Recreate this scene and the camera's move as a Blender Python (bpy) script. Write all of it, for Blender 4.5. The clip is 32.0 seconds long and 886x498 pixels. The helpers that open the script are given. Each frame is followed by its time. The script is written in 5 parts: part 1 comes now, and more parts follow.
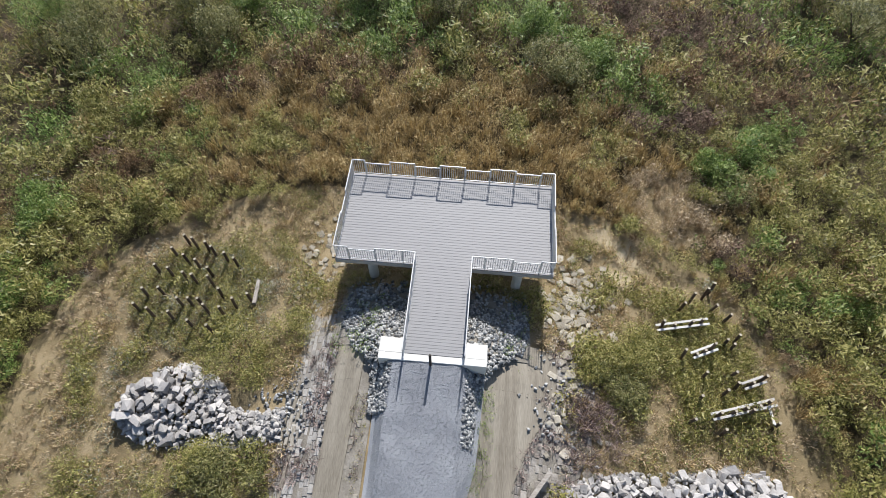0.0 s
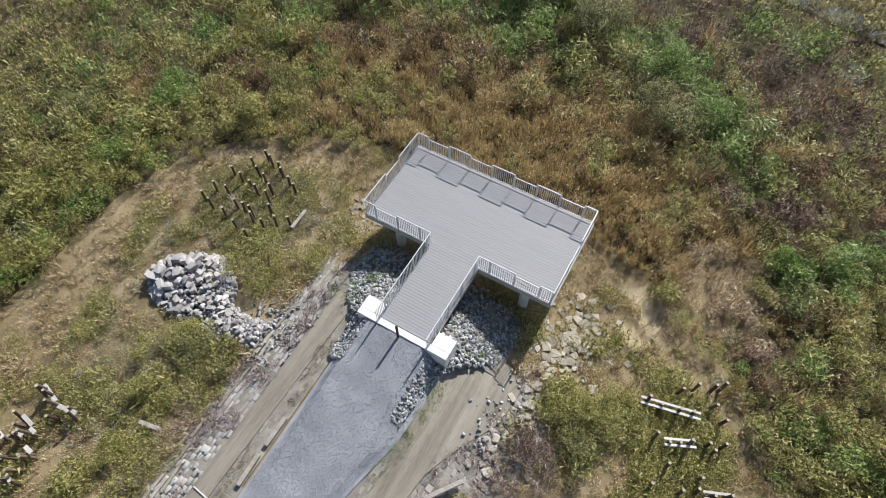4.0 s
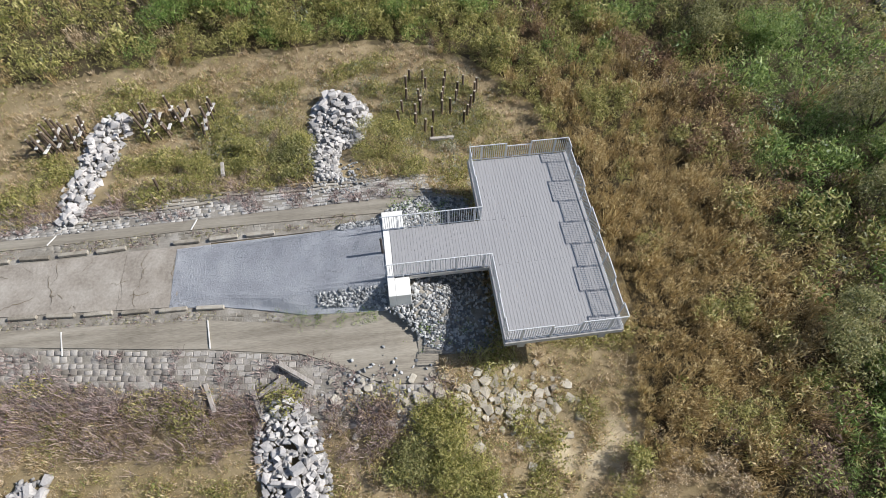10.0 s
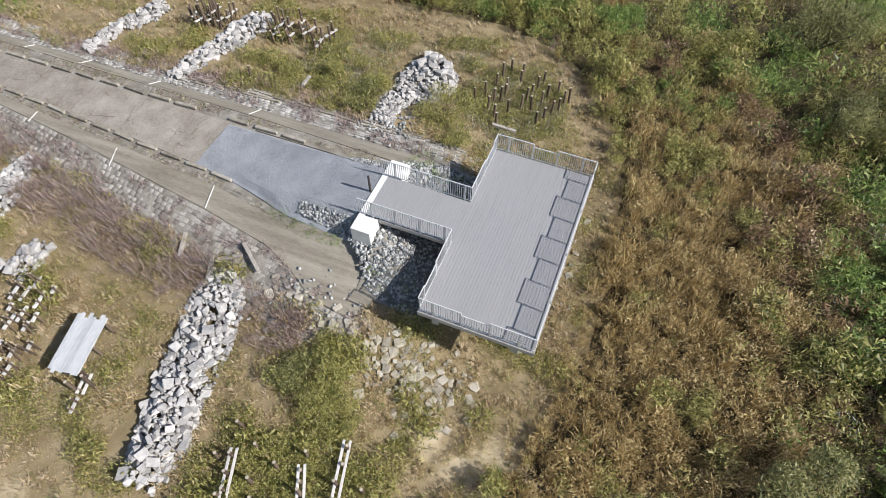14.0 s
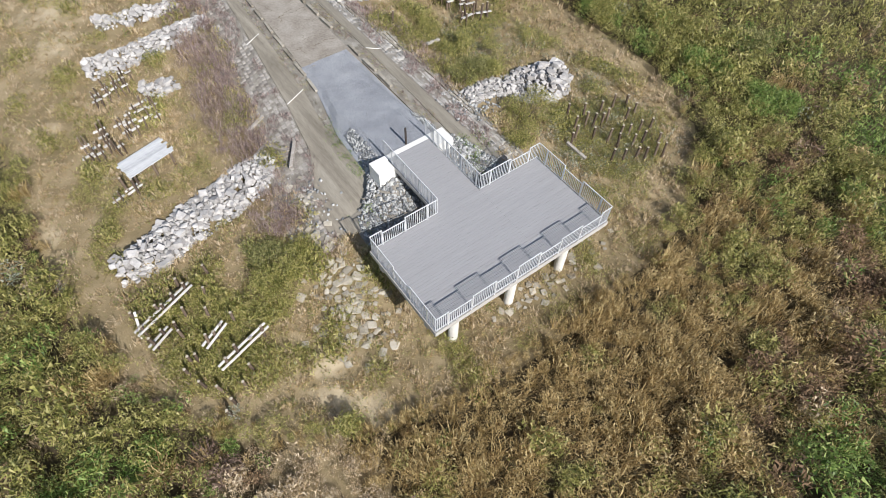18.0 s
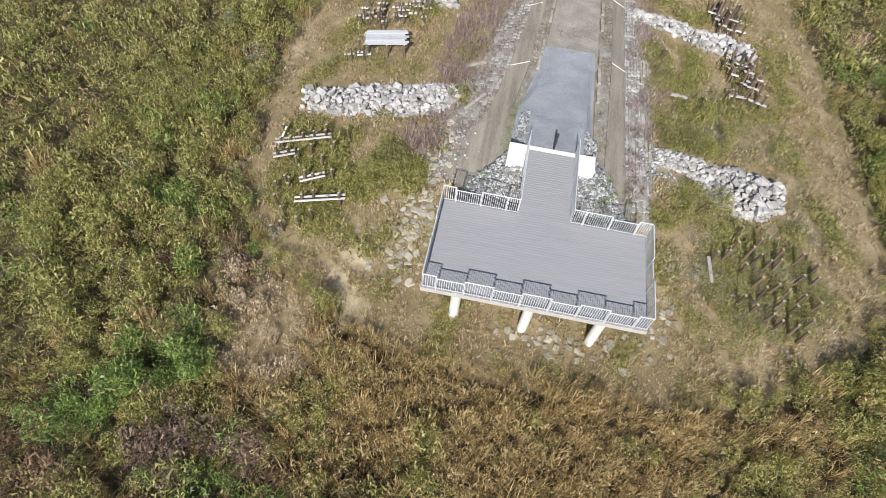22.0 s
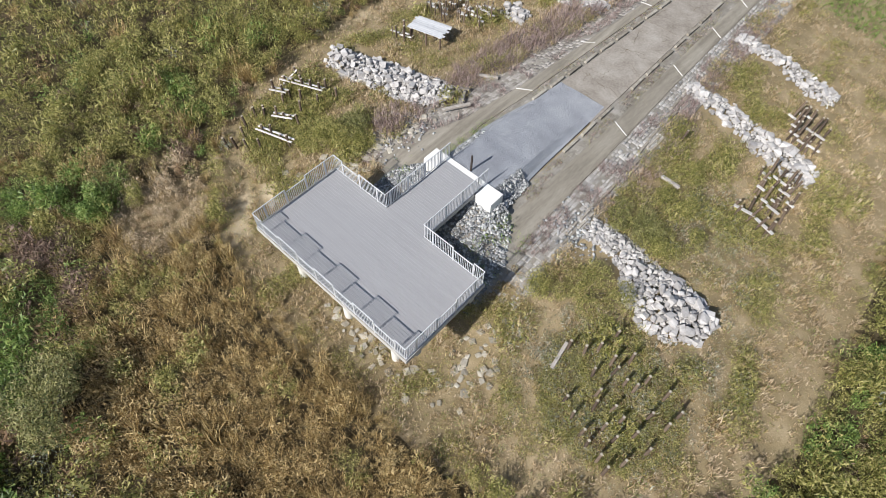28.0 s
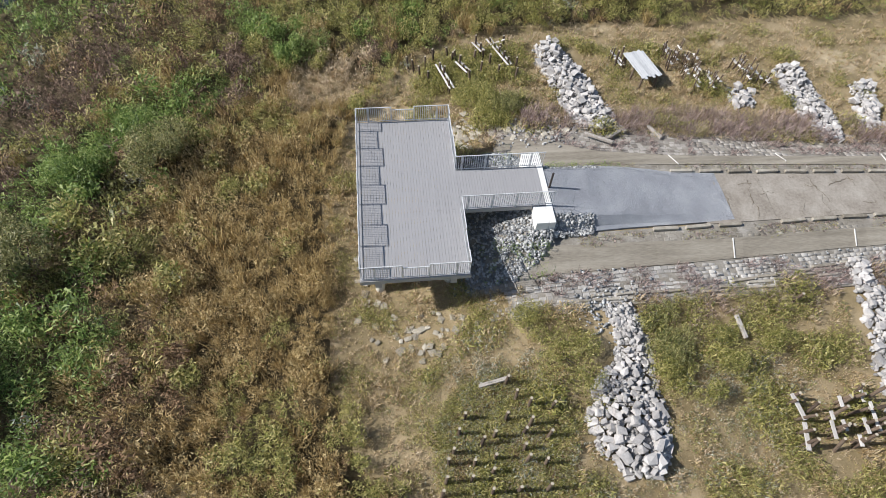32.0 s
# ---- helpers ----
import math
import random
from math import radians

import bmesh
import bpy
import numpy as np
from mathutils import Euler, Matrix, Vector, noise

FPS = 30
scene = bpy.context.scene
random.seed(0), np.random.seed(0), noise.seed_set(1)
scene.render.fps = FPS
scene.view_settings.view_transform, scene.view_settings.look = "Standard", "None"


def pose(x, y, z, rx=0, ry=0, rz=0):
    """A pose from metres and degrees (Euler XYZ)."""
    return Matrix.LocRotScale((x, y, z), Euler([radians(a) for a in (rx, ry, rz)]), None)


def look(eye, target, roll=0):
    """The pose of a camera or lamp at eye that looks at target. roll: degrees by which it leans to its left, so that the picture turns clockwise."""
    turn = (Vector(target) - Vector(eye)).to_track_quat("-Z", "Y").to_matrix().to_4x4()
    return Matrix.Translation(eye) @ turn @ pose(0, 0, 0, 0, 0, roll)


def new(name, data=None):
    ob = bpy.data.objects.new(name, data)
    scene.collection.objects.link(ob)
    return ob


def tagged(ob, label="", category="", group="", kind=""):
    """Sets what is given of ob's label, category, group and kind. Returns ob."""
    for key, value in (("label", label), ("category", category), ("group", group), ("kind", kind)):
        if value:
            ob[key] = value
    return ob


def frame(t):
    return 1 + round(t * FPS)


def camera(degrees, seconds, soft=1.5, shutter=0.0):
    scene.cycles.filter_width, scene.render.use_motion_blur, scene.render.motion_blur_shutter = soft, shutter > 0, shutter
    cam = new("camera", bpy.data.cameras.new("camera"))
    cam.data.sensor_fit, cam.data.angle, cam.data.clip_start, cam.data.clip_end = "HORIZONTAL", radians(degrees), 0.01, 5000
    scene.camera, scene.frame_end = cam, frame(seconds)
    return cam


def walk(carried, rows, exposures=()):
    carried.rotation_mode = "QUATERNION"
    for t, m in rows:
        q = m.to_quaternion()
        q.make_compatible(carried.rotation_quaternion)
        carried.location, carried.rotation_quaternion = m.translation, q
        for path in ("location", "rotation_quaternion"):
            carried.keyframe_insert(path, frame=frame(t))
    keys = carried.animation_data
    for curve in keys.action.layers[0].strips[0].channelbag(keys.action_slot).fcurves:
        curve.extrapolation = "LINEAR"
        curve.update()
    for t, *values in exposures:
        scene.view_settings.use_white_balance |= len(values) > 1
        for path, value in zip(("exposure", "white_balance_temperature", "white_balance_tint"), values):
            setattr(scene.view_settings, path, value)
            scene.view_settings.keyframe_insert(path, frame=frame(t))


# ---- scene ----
cam = camera(74.90, 32.0, 0.7)
PATH = [
    (0, (1.071, -9.576, 22.762), (0.183, 0.808, 5.692), 0.36),
    (0.5, (1.691, -9.650, 22.949), (-0.048, 0.628, 5.881), 0.40),
    (1, (2.309, -9.648, 23.088), (-0.052, 0.496, 6.014), 0.27),
    (1.5, (2.993, -9.582, 23.190), (0.334, 0.469, 6.104), -0.09),
    (2, (3.696, -9.472, 23.283), (0.776, 0.486, 6.185), -0.44),
    (2.5, (4.449, -9.321, 23.350), (1.245, 0.534, 6.245), -0.80),
    (3, (5.145, -9.138, 23.351), (1.467, 0.537, 6.238), -0.83),
    (3.5, (5.781, -8.983, 23.284), (1.195, 0.335, 6.192), -0.42),
    (5.5, (8.442, -7.560, 22.742), (1.599, 0.345, 5.693), -0.32),
    (6, (9.028, -7.109, 22.591), (1.283, -0.047, 5.557), 0.40),
    (6.5, (9.652, -6.574, 22.492), (1.194, -0.361, 5.467), 0.81),
    (7, (10.335, -5.870, 22.408), (1.463, -0.200, 5.404), 0.66),
    (7.5, (11.028, -5.028, 22.341), (1.903, 0.263, 5.349), 0.23),
    (8, (11.762, -4.185, 22.270), (2.353, 0.664, 5.300), -0.09),
    (8.5, (12.448, -3.289, 22.234), (2.684, 0.905, 5.291), -0.33),
    (9, (13.042, -2.422, 22.175), (2.872, 0.853, 5.268), -0.16),
    (9.5, (13.554, -1.564, 22.065), (3.066, 0.808, 5.201), 0.21),
    (10, (13.989, -0.597, 21.990), (3.288, 0.897, 5.160), 0.43),
    (10.5, (14.357, 0.413, 21.904), (3.511, 1.078, 5.113), 0.62),
    (11, (14.627, 1.480, 21.832), (3.723, 1.481, 5.065), 0.45),
    (11.5, (14.853, 2.614, 21.756), (3.913, 2.008, 5.024), 0.24),
    (12, (15.019, 3.790, 21.671), (4.088, 2.579, 4.966), -0.03),
    (12.5, (15.175, 4.976, 21.524), (4.253, 3.100, 4.875), -0.07),
    (13, (15.160, 6.156, 21.418), (4.376, 3.454, 4.792), -0.01),
    (13.5, (15.140, 7.264, 21.289), (4.544, 3.703, 4.704), 0.26),
    (14, (14.916, 8.400, 21.246), (4.534, 4.219, 4.671), 0.10),
    (14.5, (14.617, 9.548, 21.167), (4.322, 5.052, 4.621), -0.27),
    (16.5, (13.341, 13.981, 21.066), (5.049, 6.183, 4.621), 1.39),
    (17, (12.697, 14.956, 21.123), (4.810, 6.725, 4.689), 1.33),
    (17.5, (11.974, 15.853, 21.239), (4.529, 7.244, 4.794), 1.34),
    (18, (11.150, 16.730, 21.339), (4.238, 7.682, 4.897), 1.48),
    (18.5, (10.281, 17.552, 21.430), (4.102, 7.993, 4.985), 1.78),
    (19, (9.315, 18.300, 21.538), (3.851, 8.344, 5.075), 2.21),
    (19.5, (8.259, 18.955, 21.600), (3.664, 8.610, 5.112), 2.54),
    (20, (7.279, 19.496, 21.644), (3.682, 8.806, 5.127), 3.39),
    (20.5, (6.283, 19.932, 21.634), (3.995, 8.943, 5.081), 4.42),
    (21, (5.314, 20.175, 21.807), (4.365, 9.119, 5.168), 5.74),
    (21.5, (4.212, 20.403, 21.850), (4.349, 9.336, 5.191), 6.31),
    (22, (2.996, 20.421, 22.014), (4.018, 9.489, 5.297), 6.51),
    (22.5, (1.699, 20.324, 22.158), (3.126, 9.442, 5.439), 6.02),
    (23, (0.378, 20.062, 22.319), (2.123, 9.246, 5.586), 5.39),
    (23.5, (-0.998, 19.734, 22.425), (1.018, 8.971, 5.690), 4.56),
    (24, (-2.376, 19.370, 22.404), (-0.168, 8.621, 5.683), 3.76),
    (24.5, (-3.669, 18.957, 22.418), (-0.856, 8.399, 5.667), 3.62),
    (26.5, (-8.134, 16.701, 22.662), (-2.380, 7.556, 5.831), 3.61),
    (27, (-9.405, 15.845, 22.680), (-3.357, 6.872, 5.860), 2.79),
    (27.5, (-10.637, 14.977, 22.647), (-4.122, 6.324, 5.834), 2.28),
    (28, (-11.823, 14.173, 22.557), (-4.717, 5.933, 5.776), 1.99),
    (28.5, (-12.928, 13.247, 22.510), (-5.215, 5.541, 5.743), 1.72),
    (29, (-13.897, 12.373, 22.437), (-5.541, 5.292, 5.702), 1.77),
    (29.5, (-14.771, 11.445, 22.393), (-5.801, 5.162, 5.657), 2.07),
    (30, (-15.614, 10.467, 22.391), (-6.160, 4.933, 5.657), 2.26),
    (30.5, (-16.424, 9.478, 22.405), (-6.575, 4.622, 5.689), 2.31),
    (31, (-17.075, 8.511, 22.453), (-6.856, 4.454, 5.746), 2.61),
    (31.5, (-17.547, 7.630, 22.544), (-6.980, 4.761, 5.808), 3.44),
    (32, (-17.937, 6.744, 22.677), (-7.178, 4.988, 5.909), 4.25),
]
walk(cam, [(t, look(eye, target, roll)) for t, eye, target, roll in PATH])

# ---- light ----
SUN_TO = Vector((0.05, 1.0, 0.80)).normalized()
world = bpy.data.worlds.new("world")
scene.world = world
world.use_nodes = True
wn = world.node_tree.nodes
sky = wn.new("ShaderNodeTexSky")
sky.sky_type = "NISHITA"
sky.sun_disc = False
sky.sun_elevation = math.asin(SUN_TO.z)
sky.sun_rotation = math.atan2(SUN_TO.x, SUN_TO.y)
wn["Background"].inputs["Strength"].default_value = 0.095
world.node_tree.links.new(sky.outputs[0], wn["Background"].inputs["Color"])
sun = new("sun", bpy.data.lights.new("sun", "SUN"))
sun.data.energy, sun.data.angle, sun.data.color = 5.5, radians(0.55), (0.985, 0.96, 0.925)
sun.matrix_world = look((0, 0, 40), Vector((0, 0, 40)) - SUN_TO)
scene.view_settings.exposure = 0.22


# ---- materials ----
def material(name, colours, scale=4.0, fine=40.0, rough=0.85, bump=0.3, metal=0.0, island=0.0, each=0.0, thin=0.0, stretch=(1, 1, 1), detail=6.0, spec=0.3):
    """A surface of two or three colours mixed by noise at two scales; island and each vary the value from piece to piece."""
    m = bpy.data.materials.new(name)
    m.use_nodes = True
    nt = m.node_tree
    nodes, links = nt.nodes, nt.links
    b = nodes["Principled BSDF"]
    b.inputs["Roughness"].default_value = rough
    b.inputs["Metallic"].default_value = metal
    b.inputs["Specular IOR Level"].default_value = spec
    geo = nodes.new("ShaderNodeNewGeometry")
    mp = nodes.new("ShaderNodeMapping")
    mp.inputs["Scale"].default_value = stretch
    links.new(geo.outputs["Position"], mp.inputs["Vector"])
    n1 = nodes.new("ShaderNodeTexNoise")
    n1.inputs["Scale"].default_value, n1.inputs["Detail"].default_value = scale, detail
    n2 = nodes.new("ShaderNodeTexNoise")
    n2.inputs["Scale"].default_value, n2.inputs["Detail"].default_value = fine, 4.0
    for n in (n1, n2):
        links.new(mp.outputs[0], n.inputs["Vector"])
    mix = nodes.new("ShaderNodeMix")
    mix.data_type = "FLOAT"
    mix.inputs[0].default_value = 0.4
    links.new(n1.outputs["Fac"], mix.inputs[2])
    links.new(n2.outputs["Fac"], mix.inputs[3])
    fac = mix.outputs[0]
    if island or each:
        if island:
            src, amount = geo.outputs["Random Per Island"], island
        else:
            src, amount = nodes.new("ShaderNodeObjectInfo").outputs["Random"], each
        k = nodes.new("ShaderNodeMath")
        k.operation = "MULTIPLY_ADD"
        links.new(src, k.inputs[0])
        k.inputs[1].default_value, k.inputs[2].default_value = amount, -amount / 2
        a = nodes.new("ShaderNodeMath")
        a.operation = "ADD"
        links.new(fac, a.inputs[0])
        links.new(k.outputs[0], a.inputs[1])
        fac = a.outputs[0]
    ramp = nodes.new("ShaderNodeValToRGB")
    stops = [0.32, 0.68] if len(colours) == 2 else [0.3, 0.5, 0.7] if len(colours) == 3 else [0.33, 0.45, 0.55, 0.67]
    while len(ramp.color_ramp.elements) < len(colours):
        ramp.color_ramp.elements.new(0.5)
    for e, p, c in zip(ramp.color_ramp.elements, stops, colours):
        e.position, e.color = p, (*c, 1)
    links.new(fac, ramp.inputs[0])
    links.new(ramp.outputs[0], b.inputs["Base Color"])
    if bump:
        bp = nodes.new("ShaderNodeBump")
        bp.inputs["Strength"].default_value, bp.inputs["Distance"].default_value = bump, 0.02
        links.new(n2.outputs["Fac"], bp.inputs["Height"])
        links.new(bp.outputs[0], b.inputs["Normal"])
    if thin:
        b.inputs["Subsurface Weight"].default_value = 0.0
        b.inputs["Transmission Weight"].default_value = 0.0
        tr = nodes.new("ShaderNodeBsdfTranslucent")
        links.new(ramp.outputs[0], tr.inputs["Color"])
        ms = nodes.new("ShaderNodeMixShader")
        ms.inputs[0].default_value = thin
        links.new(b.outputs[0], ms.inputs[1])
        links.new(tr.outputs[0], ms.inputs[2])
        links.new(ms.outputs[0], nodes["Material Output"].inputs["Surface"])
    return m


M_SOIL = material("thatch_and_soil", [(0.122, 0.095, 0.049), (0.235, 0.183, 0.103), (0.363, 0.29, 0.185)], 0.7, 20.0, 0.95, 0.8)
# soil under the tall weeds, its colour darkened for the shade between plants
M_LOAM_SHADE = material("loam_with_painted_weed_shade", [(0.04, 0.031, 0.018), (0.076, 0.059, 0.032), (0.127, 0.1, 0.055)], 0.7, 9.0, 0.95, 0.8)
M_CONC = material("weathered_road_concrete", [(0.175, 0.15, 0.122), (0.275, 0.245, 0.21), (0.365, 0.335, 0.295)], 0.9, 9.0, 0.9, 0.6, each=0.12)
M_CHAN = material("stained_channel_concrete", [(0.148, 0.129, 0.102), (0.26, 0.232, 0.189), (0.36, 0.33, 0.276)], 0.9, 14.0, 0.9, 0.35, stretch=(2.6, 0.22, 1), each=0.05)
M_NEWC = material("pale_new_concrete", [(0.66, 0.65, 0.62), (0.80, 0.79, 0.76)], 2.0, 30.0, 0.85, 0.15)
M_COL = material("cast_column_concrete", [(0.55, 0.53, 0.49), (0.70, 0.68, 0.63)], 2.0, 30.0, 0.85, 0.2)
M_DECK = material("grey_composite_board", [(0.285, 0.282, 0.29), (0.318, 0.316, 0.325)], 1.5, 60.0, 0.55, 0.04, each=0.05, stretch=(0.3, 3, 1))
M_RAIL = material("pale_grey_painted_metal", [(0.571, 0.576, 0.59), (0.649, 0.654, 0.67)], 3.0, 50.0, 0.4, 0.02, metal=0.15)
M_BEAM = material("grey_steel_framing", [(0.38, 0.36, 0.34), (0.46, 0.44, 0.42)], 2.0, 40.0, 0.6, 0.1)
M_IRON = material("dark_brown_steel", [(0.035, 0.028, 0.025), (0.06, 0.05, 0.045)], 4.0, 60.0, 0.6, 0.1)
M_GRAV = material("blue_grey_crushed_gravel", [(0.212, 0.221, 0.245), (0.292, 0.304, 0.332), (0.376, 0.389, 0.413)], 0.8, 26.0, 0.95, 1.0)
M_CHIP = material("gravel_chips", [(0.20, 0.208, 0.228), (0.285, 0.296, 0.322), (0.385, 0.397, 0.42)], 0.7, 26.0, 0.95, 0.2, island=0.45)
M_RIP = material("broken_limestone", [(0.306, 0.29, 0.279), (0.421, 0.402, 0.389), (0.559, 0.532, 0.513)], 2.2, 11.0, 0.9, 0.7, each=0.34)
M_RIPS = material("small_limestone_rubble", [(0.221, 0.212, 0.204), (0.322, 0.311, 0.299), (0.451, 0.435, 0.419)], 2.5, 20.0, 0.9, 0.3, island=0.5)
M_STONE = material("grey_crushed_stone", [(0.167, 0.172, 0.176), (0.29, 0.295, 0.299), (0.458, 0.458, 0.453)], 2.5, 20.0, 0.9, 0.3, each=0.75)
M_STONES = material("grey_crushed_stone_rest", [(0.167, 0.172, 0.176), (0.29, 0.295, 0.299), (0.458, 0.458, 0.453)], 2.5, 20.0, 0.9, 0.3, island=0.75)
M_LEDGE = material("tan_bedrock", [(0.24, 0.215, 0.17), (0.37, 0.335, 0.275), (0.49, 0.45, 0.38)], 2.2, 14.0, 0.92, 0.7, each=0.35)
M_BRICK = material("old_paving_stone", [(0.16, 0.143, 0.125), (0.262, 0.24, 0.218), (0.38, 0.355, 0.325)], 1.6, 16.0, 0.92, 0.5, each=0.42)
M_BRICKS = material("old_paving_stone_rest", [(0.16, 0.143, 0.125), (0.262, 0.24, 0.218), (0.38, 0.355, 0.325)], 1.6, 16.0, 0.92, 0.5, island=0.42)
M_SETT = material("mossy_sett", [(0.14, 0.125, 0.10), (0.23, 0.21, 0.178), (0.33, 0.31, 0.272)], 1.2, 16.0, 0.92, 0.5, each=0.22)
M_SETTS = material("mossy_sett_rest", [(0.14, 0.125, 0.10), (0.23, 0.21, 0.178), (0.33, 0.31, 0.272)], 1.2, 16.0, 0.92, 0.5, island=0.22)
M_PAVE = material("pale_paving_stone", [(0.23, 0.215, 0.195), (0.345, 0.328, 0.305), (0.48, 0.46, 0.435)], 1.2, 16.0, 0.92, 0.5, each=0.3)
M_PAVES = material("pale_paving_stone_rest", [(0.23, 0.215, 0.195), (0.345, 0.328, 0.305), (0.48, 0.46, 0.435)], 1.2, 16.0, 0.92, 0.5, island=0.3)
M_KERB = material("mossy_concrete_kerb", [(0.17, 0.15, 0.12), (0.28, 0.25, 0.205), (0.39, 0.36, 0.31)], 3.0, 22.0, 0.9, 0.5, each=0.3)
M_WOOD = material("weathered_grey_timber", [(0.40, 0.375, 0.35), (0.54, 0.515, 0.49), (0.68, 0.66, 0.63)], 3.0, 30.0, 0.85, 0.3, each=0.3, stretch=(1, 5, 5))
M_POST = material("dark_brown_timber", [(0.06, 0.043, 0.033), (0.115, 0.083, 0.062), (0.18, 0.135, 0.10)], 4.0, 30.0, 0.85, 0.3, each=0.3, stretch=(5, 5, 1))
M_BEAMW = material("grey_brown_old_beam", [(0.22, 0.195, 0.17), (0.33, 0.30, 0.27), (0.43, 0.40, 0.37)], 3.0, 30.0, 0.85, 0.3, each=0.3, stretch=(1, 5, 5))
M_CUT = material("pale_cut_timber", [(0.36, 0.31, 0.235), (0.48, 0.43, 0.35)], 10.0, 60.0, 0.85, 0.1)
M_WHITE = material("white_painted_strip", [(0.527, 0.51, 0.484), (0.663, 0.654, 0.629)], 3.0, 30.0, 0.8, 0.1)
M_CRACK = material("dirt_filled_crack", [(0.098, 0.078, 0.058), (0.215, 0.176, 0.117)], 3.0, 30.0, 0.95, 0.3)
M_GOLD = material("golden_dry_grass", [(0.247, 0.166, 0.068), (0.394, 0.283, 0.122), (0.518, 0.394, 0.181), (0.657, 0.527, 0.281)], 1.6, 7.0, 0.6, 0, island=0.35, thin=0.36, spec=0.45)
M_STRAW = material("straw_grass", [(0.309, 0.219, 0.113), (0.472, 0.363, 0.23), (0.607, 0.504, 0.369)], 1.3, 7.0, 0.9, 0, island=0.45, thin=0.15)
M_OLIVE = material("olive_weed_leaves", [(0.121, 0.129, 0.032), (0.247, 0.246, 0.067), (0.407, 0.382, 0.12), (0.515, 0.457, 0.19)], 1.9, 7.0, 0.5, 0, island=0.4, thin=0.4, spec=0.45)
M_GREEN = material("green_weed_leaves", [(0.073, 0.127, 0.025), (0.147, 0.229, 0.05), (0.24, 0.344, 0.084), (0.379, 0.453, 0.143)], 1.9, 7.0, 0.5, 0, island=0.4, thin=0.42, spec=0.45)
M_RED = material("rust_brown_weed", [(0.116, 0.07, 0.04), (0.212, 0.134, 0.077), (0.31, 0.211, 0.129)], 1.7, 7.0, 0.9, 0, island=0.45, thin=0.2)
M_PALE = material("pale_grey_green_leaves", [(0.138, 0.156, 0.099), (0.267, 0.285, 0.211), (0.442, 0.451, 0.378)], 0.7, 6.0, 0.85, 0, island=0.6, thin=0.2)
M_WILLOW = material("grey_green_willow_leaves", [(0.084, 0.098, 0.031), (0.17, 0.173, 0.055), (0.269, 0.257, 0.093), (0.375, 0.35, 0.159)], 1.0, 5.0, 0.5, 0, island=0.4, thin=0.25, spec=0.4)
M_VERGE = material("dusty_verge", [(0.135, 0.12, 0.095), (0.235, 0.215, 0.185), (0.36, 0.34, 0.31)], 1.4, 18.0, 0.95, 0.6)
M_GREYW = material("silver_grey_boards", [(0.36, 0.365, 0.385), (0.47, 0.475, 0.49), (0.56, 0.565, 0.575)], 3.0, 30.0, 0.8, 0.3, each=0.3, stretch=(1, 5, 5))
M_BARK = material("grey_bark", [(0.08, 0.06, 0.045), (0.16, 0.13, 0.10)], 6.0, 40.0, 0.9, 0.4)
M_TWIG = material("dry_mauve_brush", [(0.143, 0.099, 0.087), (0.257, 0.188, 0.172), (0.406, 0.319, 0.291)], 0.5, 6.0, 0.9, 0, island=0.6)
M_MAUVE = material("withered_mauve_brown_weed", [(0.095, 0.06, 0.045), (0.175, 0.117, 0.088), (0.275, 0.20, 0.152)], 0.8, 5.0, 0.9, 0, island=0.45, thin=0.15)
M_WATER = material("pond_water", [(0.03, 0.04, 0.045), (0.04, 0.05, 0.055)], 1.0, 10.0, 0.08, 0.05, spec=0.5)
M_ASPH = material("pale_lane", [(0.30, 0.29, 0.28), (0.40, 0.39, 0.37)], 1.0, 14.0, 0.9, 0.3)


def worn_patch(m, spots, colour):
    """Pale bare earth showing in a material round some spots (x, y, radius), with a ragged rim."""
    nt = m.node_tree
    nodes, links = nt.nodes, nt.links
    base = nodes["Principled BSDF"].inputs["Base Color"].links[0].from_socket
    geo = nodes.new("ShaderNodeNewGeometry")
    nz = nodes.new("ShaderNodeTexNoise")
    nz.inputs["Scale"].default_value, nz.inputs["Detail"].default_value = 1.1, 5.0
    links.new(geo.outputs["Position"], nz.inputs["Vector"])
    for x, y, r in spots:
        flat = nodes.new("ShaderNodeVectorMath")
        flat.operation = "MULTIPLY"
        flat.inputs[1].default_value = (1, 1, 0)
        links.new(geo.outputs["Position"], flat.inputs[0])
        d = nodes.new("ShaderNodeVectorMath")
        d.operation = "DISTANCE"
        d.inputs[1].default_value = (x, y, 0)
        links.new(flat.outputs[0], d.inputs[0])
        a = nodes.new("ShaderNodeMath")
        a.operation = "MULTIPLY_ADD"
        links.new(nz.outputs["Fac"], a.inputs[0])
        a.inputs[1].default_value = 3.2 * r
        links.new(d.outputs["Value"], a.inputs[2])
        k = nodes.new("ShaderNodeMapRange")
        k.inputs["From Min"].default_value, k.inputs["From Max"].default_value = 1.7 * r, 2.9 * r
        k.inputs["To Min"].default_value, k.inputs["To Max"].default_value = 1.0, 0.0
        links.new(a.outputs[0], k.inputs["Value"])
        mx = nodes.new("ShaderNodeMix")
        mx.data_type = "RGBA"
        links.new(k.outputs[0], mx.inputs[0])
        links.new(base, mx.inputs[6])
        mx.inputs[7].default_value = (*colour, 1)
        base = mx.outputs[2]
    links.new(base, nodes["Principled BSDF"].inputs["Base Color"])


worn_patch(M_SOIL, [(8.6, 5.3, 1.0), (9.2, 7.0, 1.25), (8.0, 8.4, 0.8), (10.6, -29.4, 2.5), (-18.4, 3.0, 0.4), (12.2, -25.0, 1.5), (14.9, -17.0, 0.7), (16.9, -9.5, 0.6)], (0.44, 0.365, 0.25))


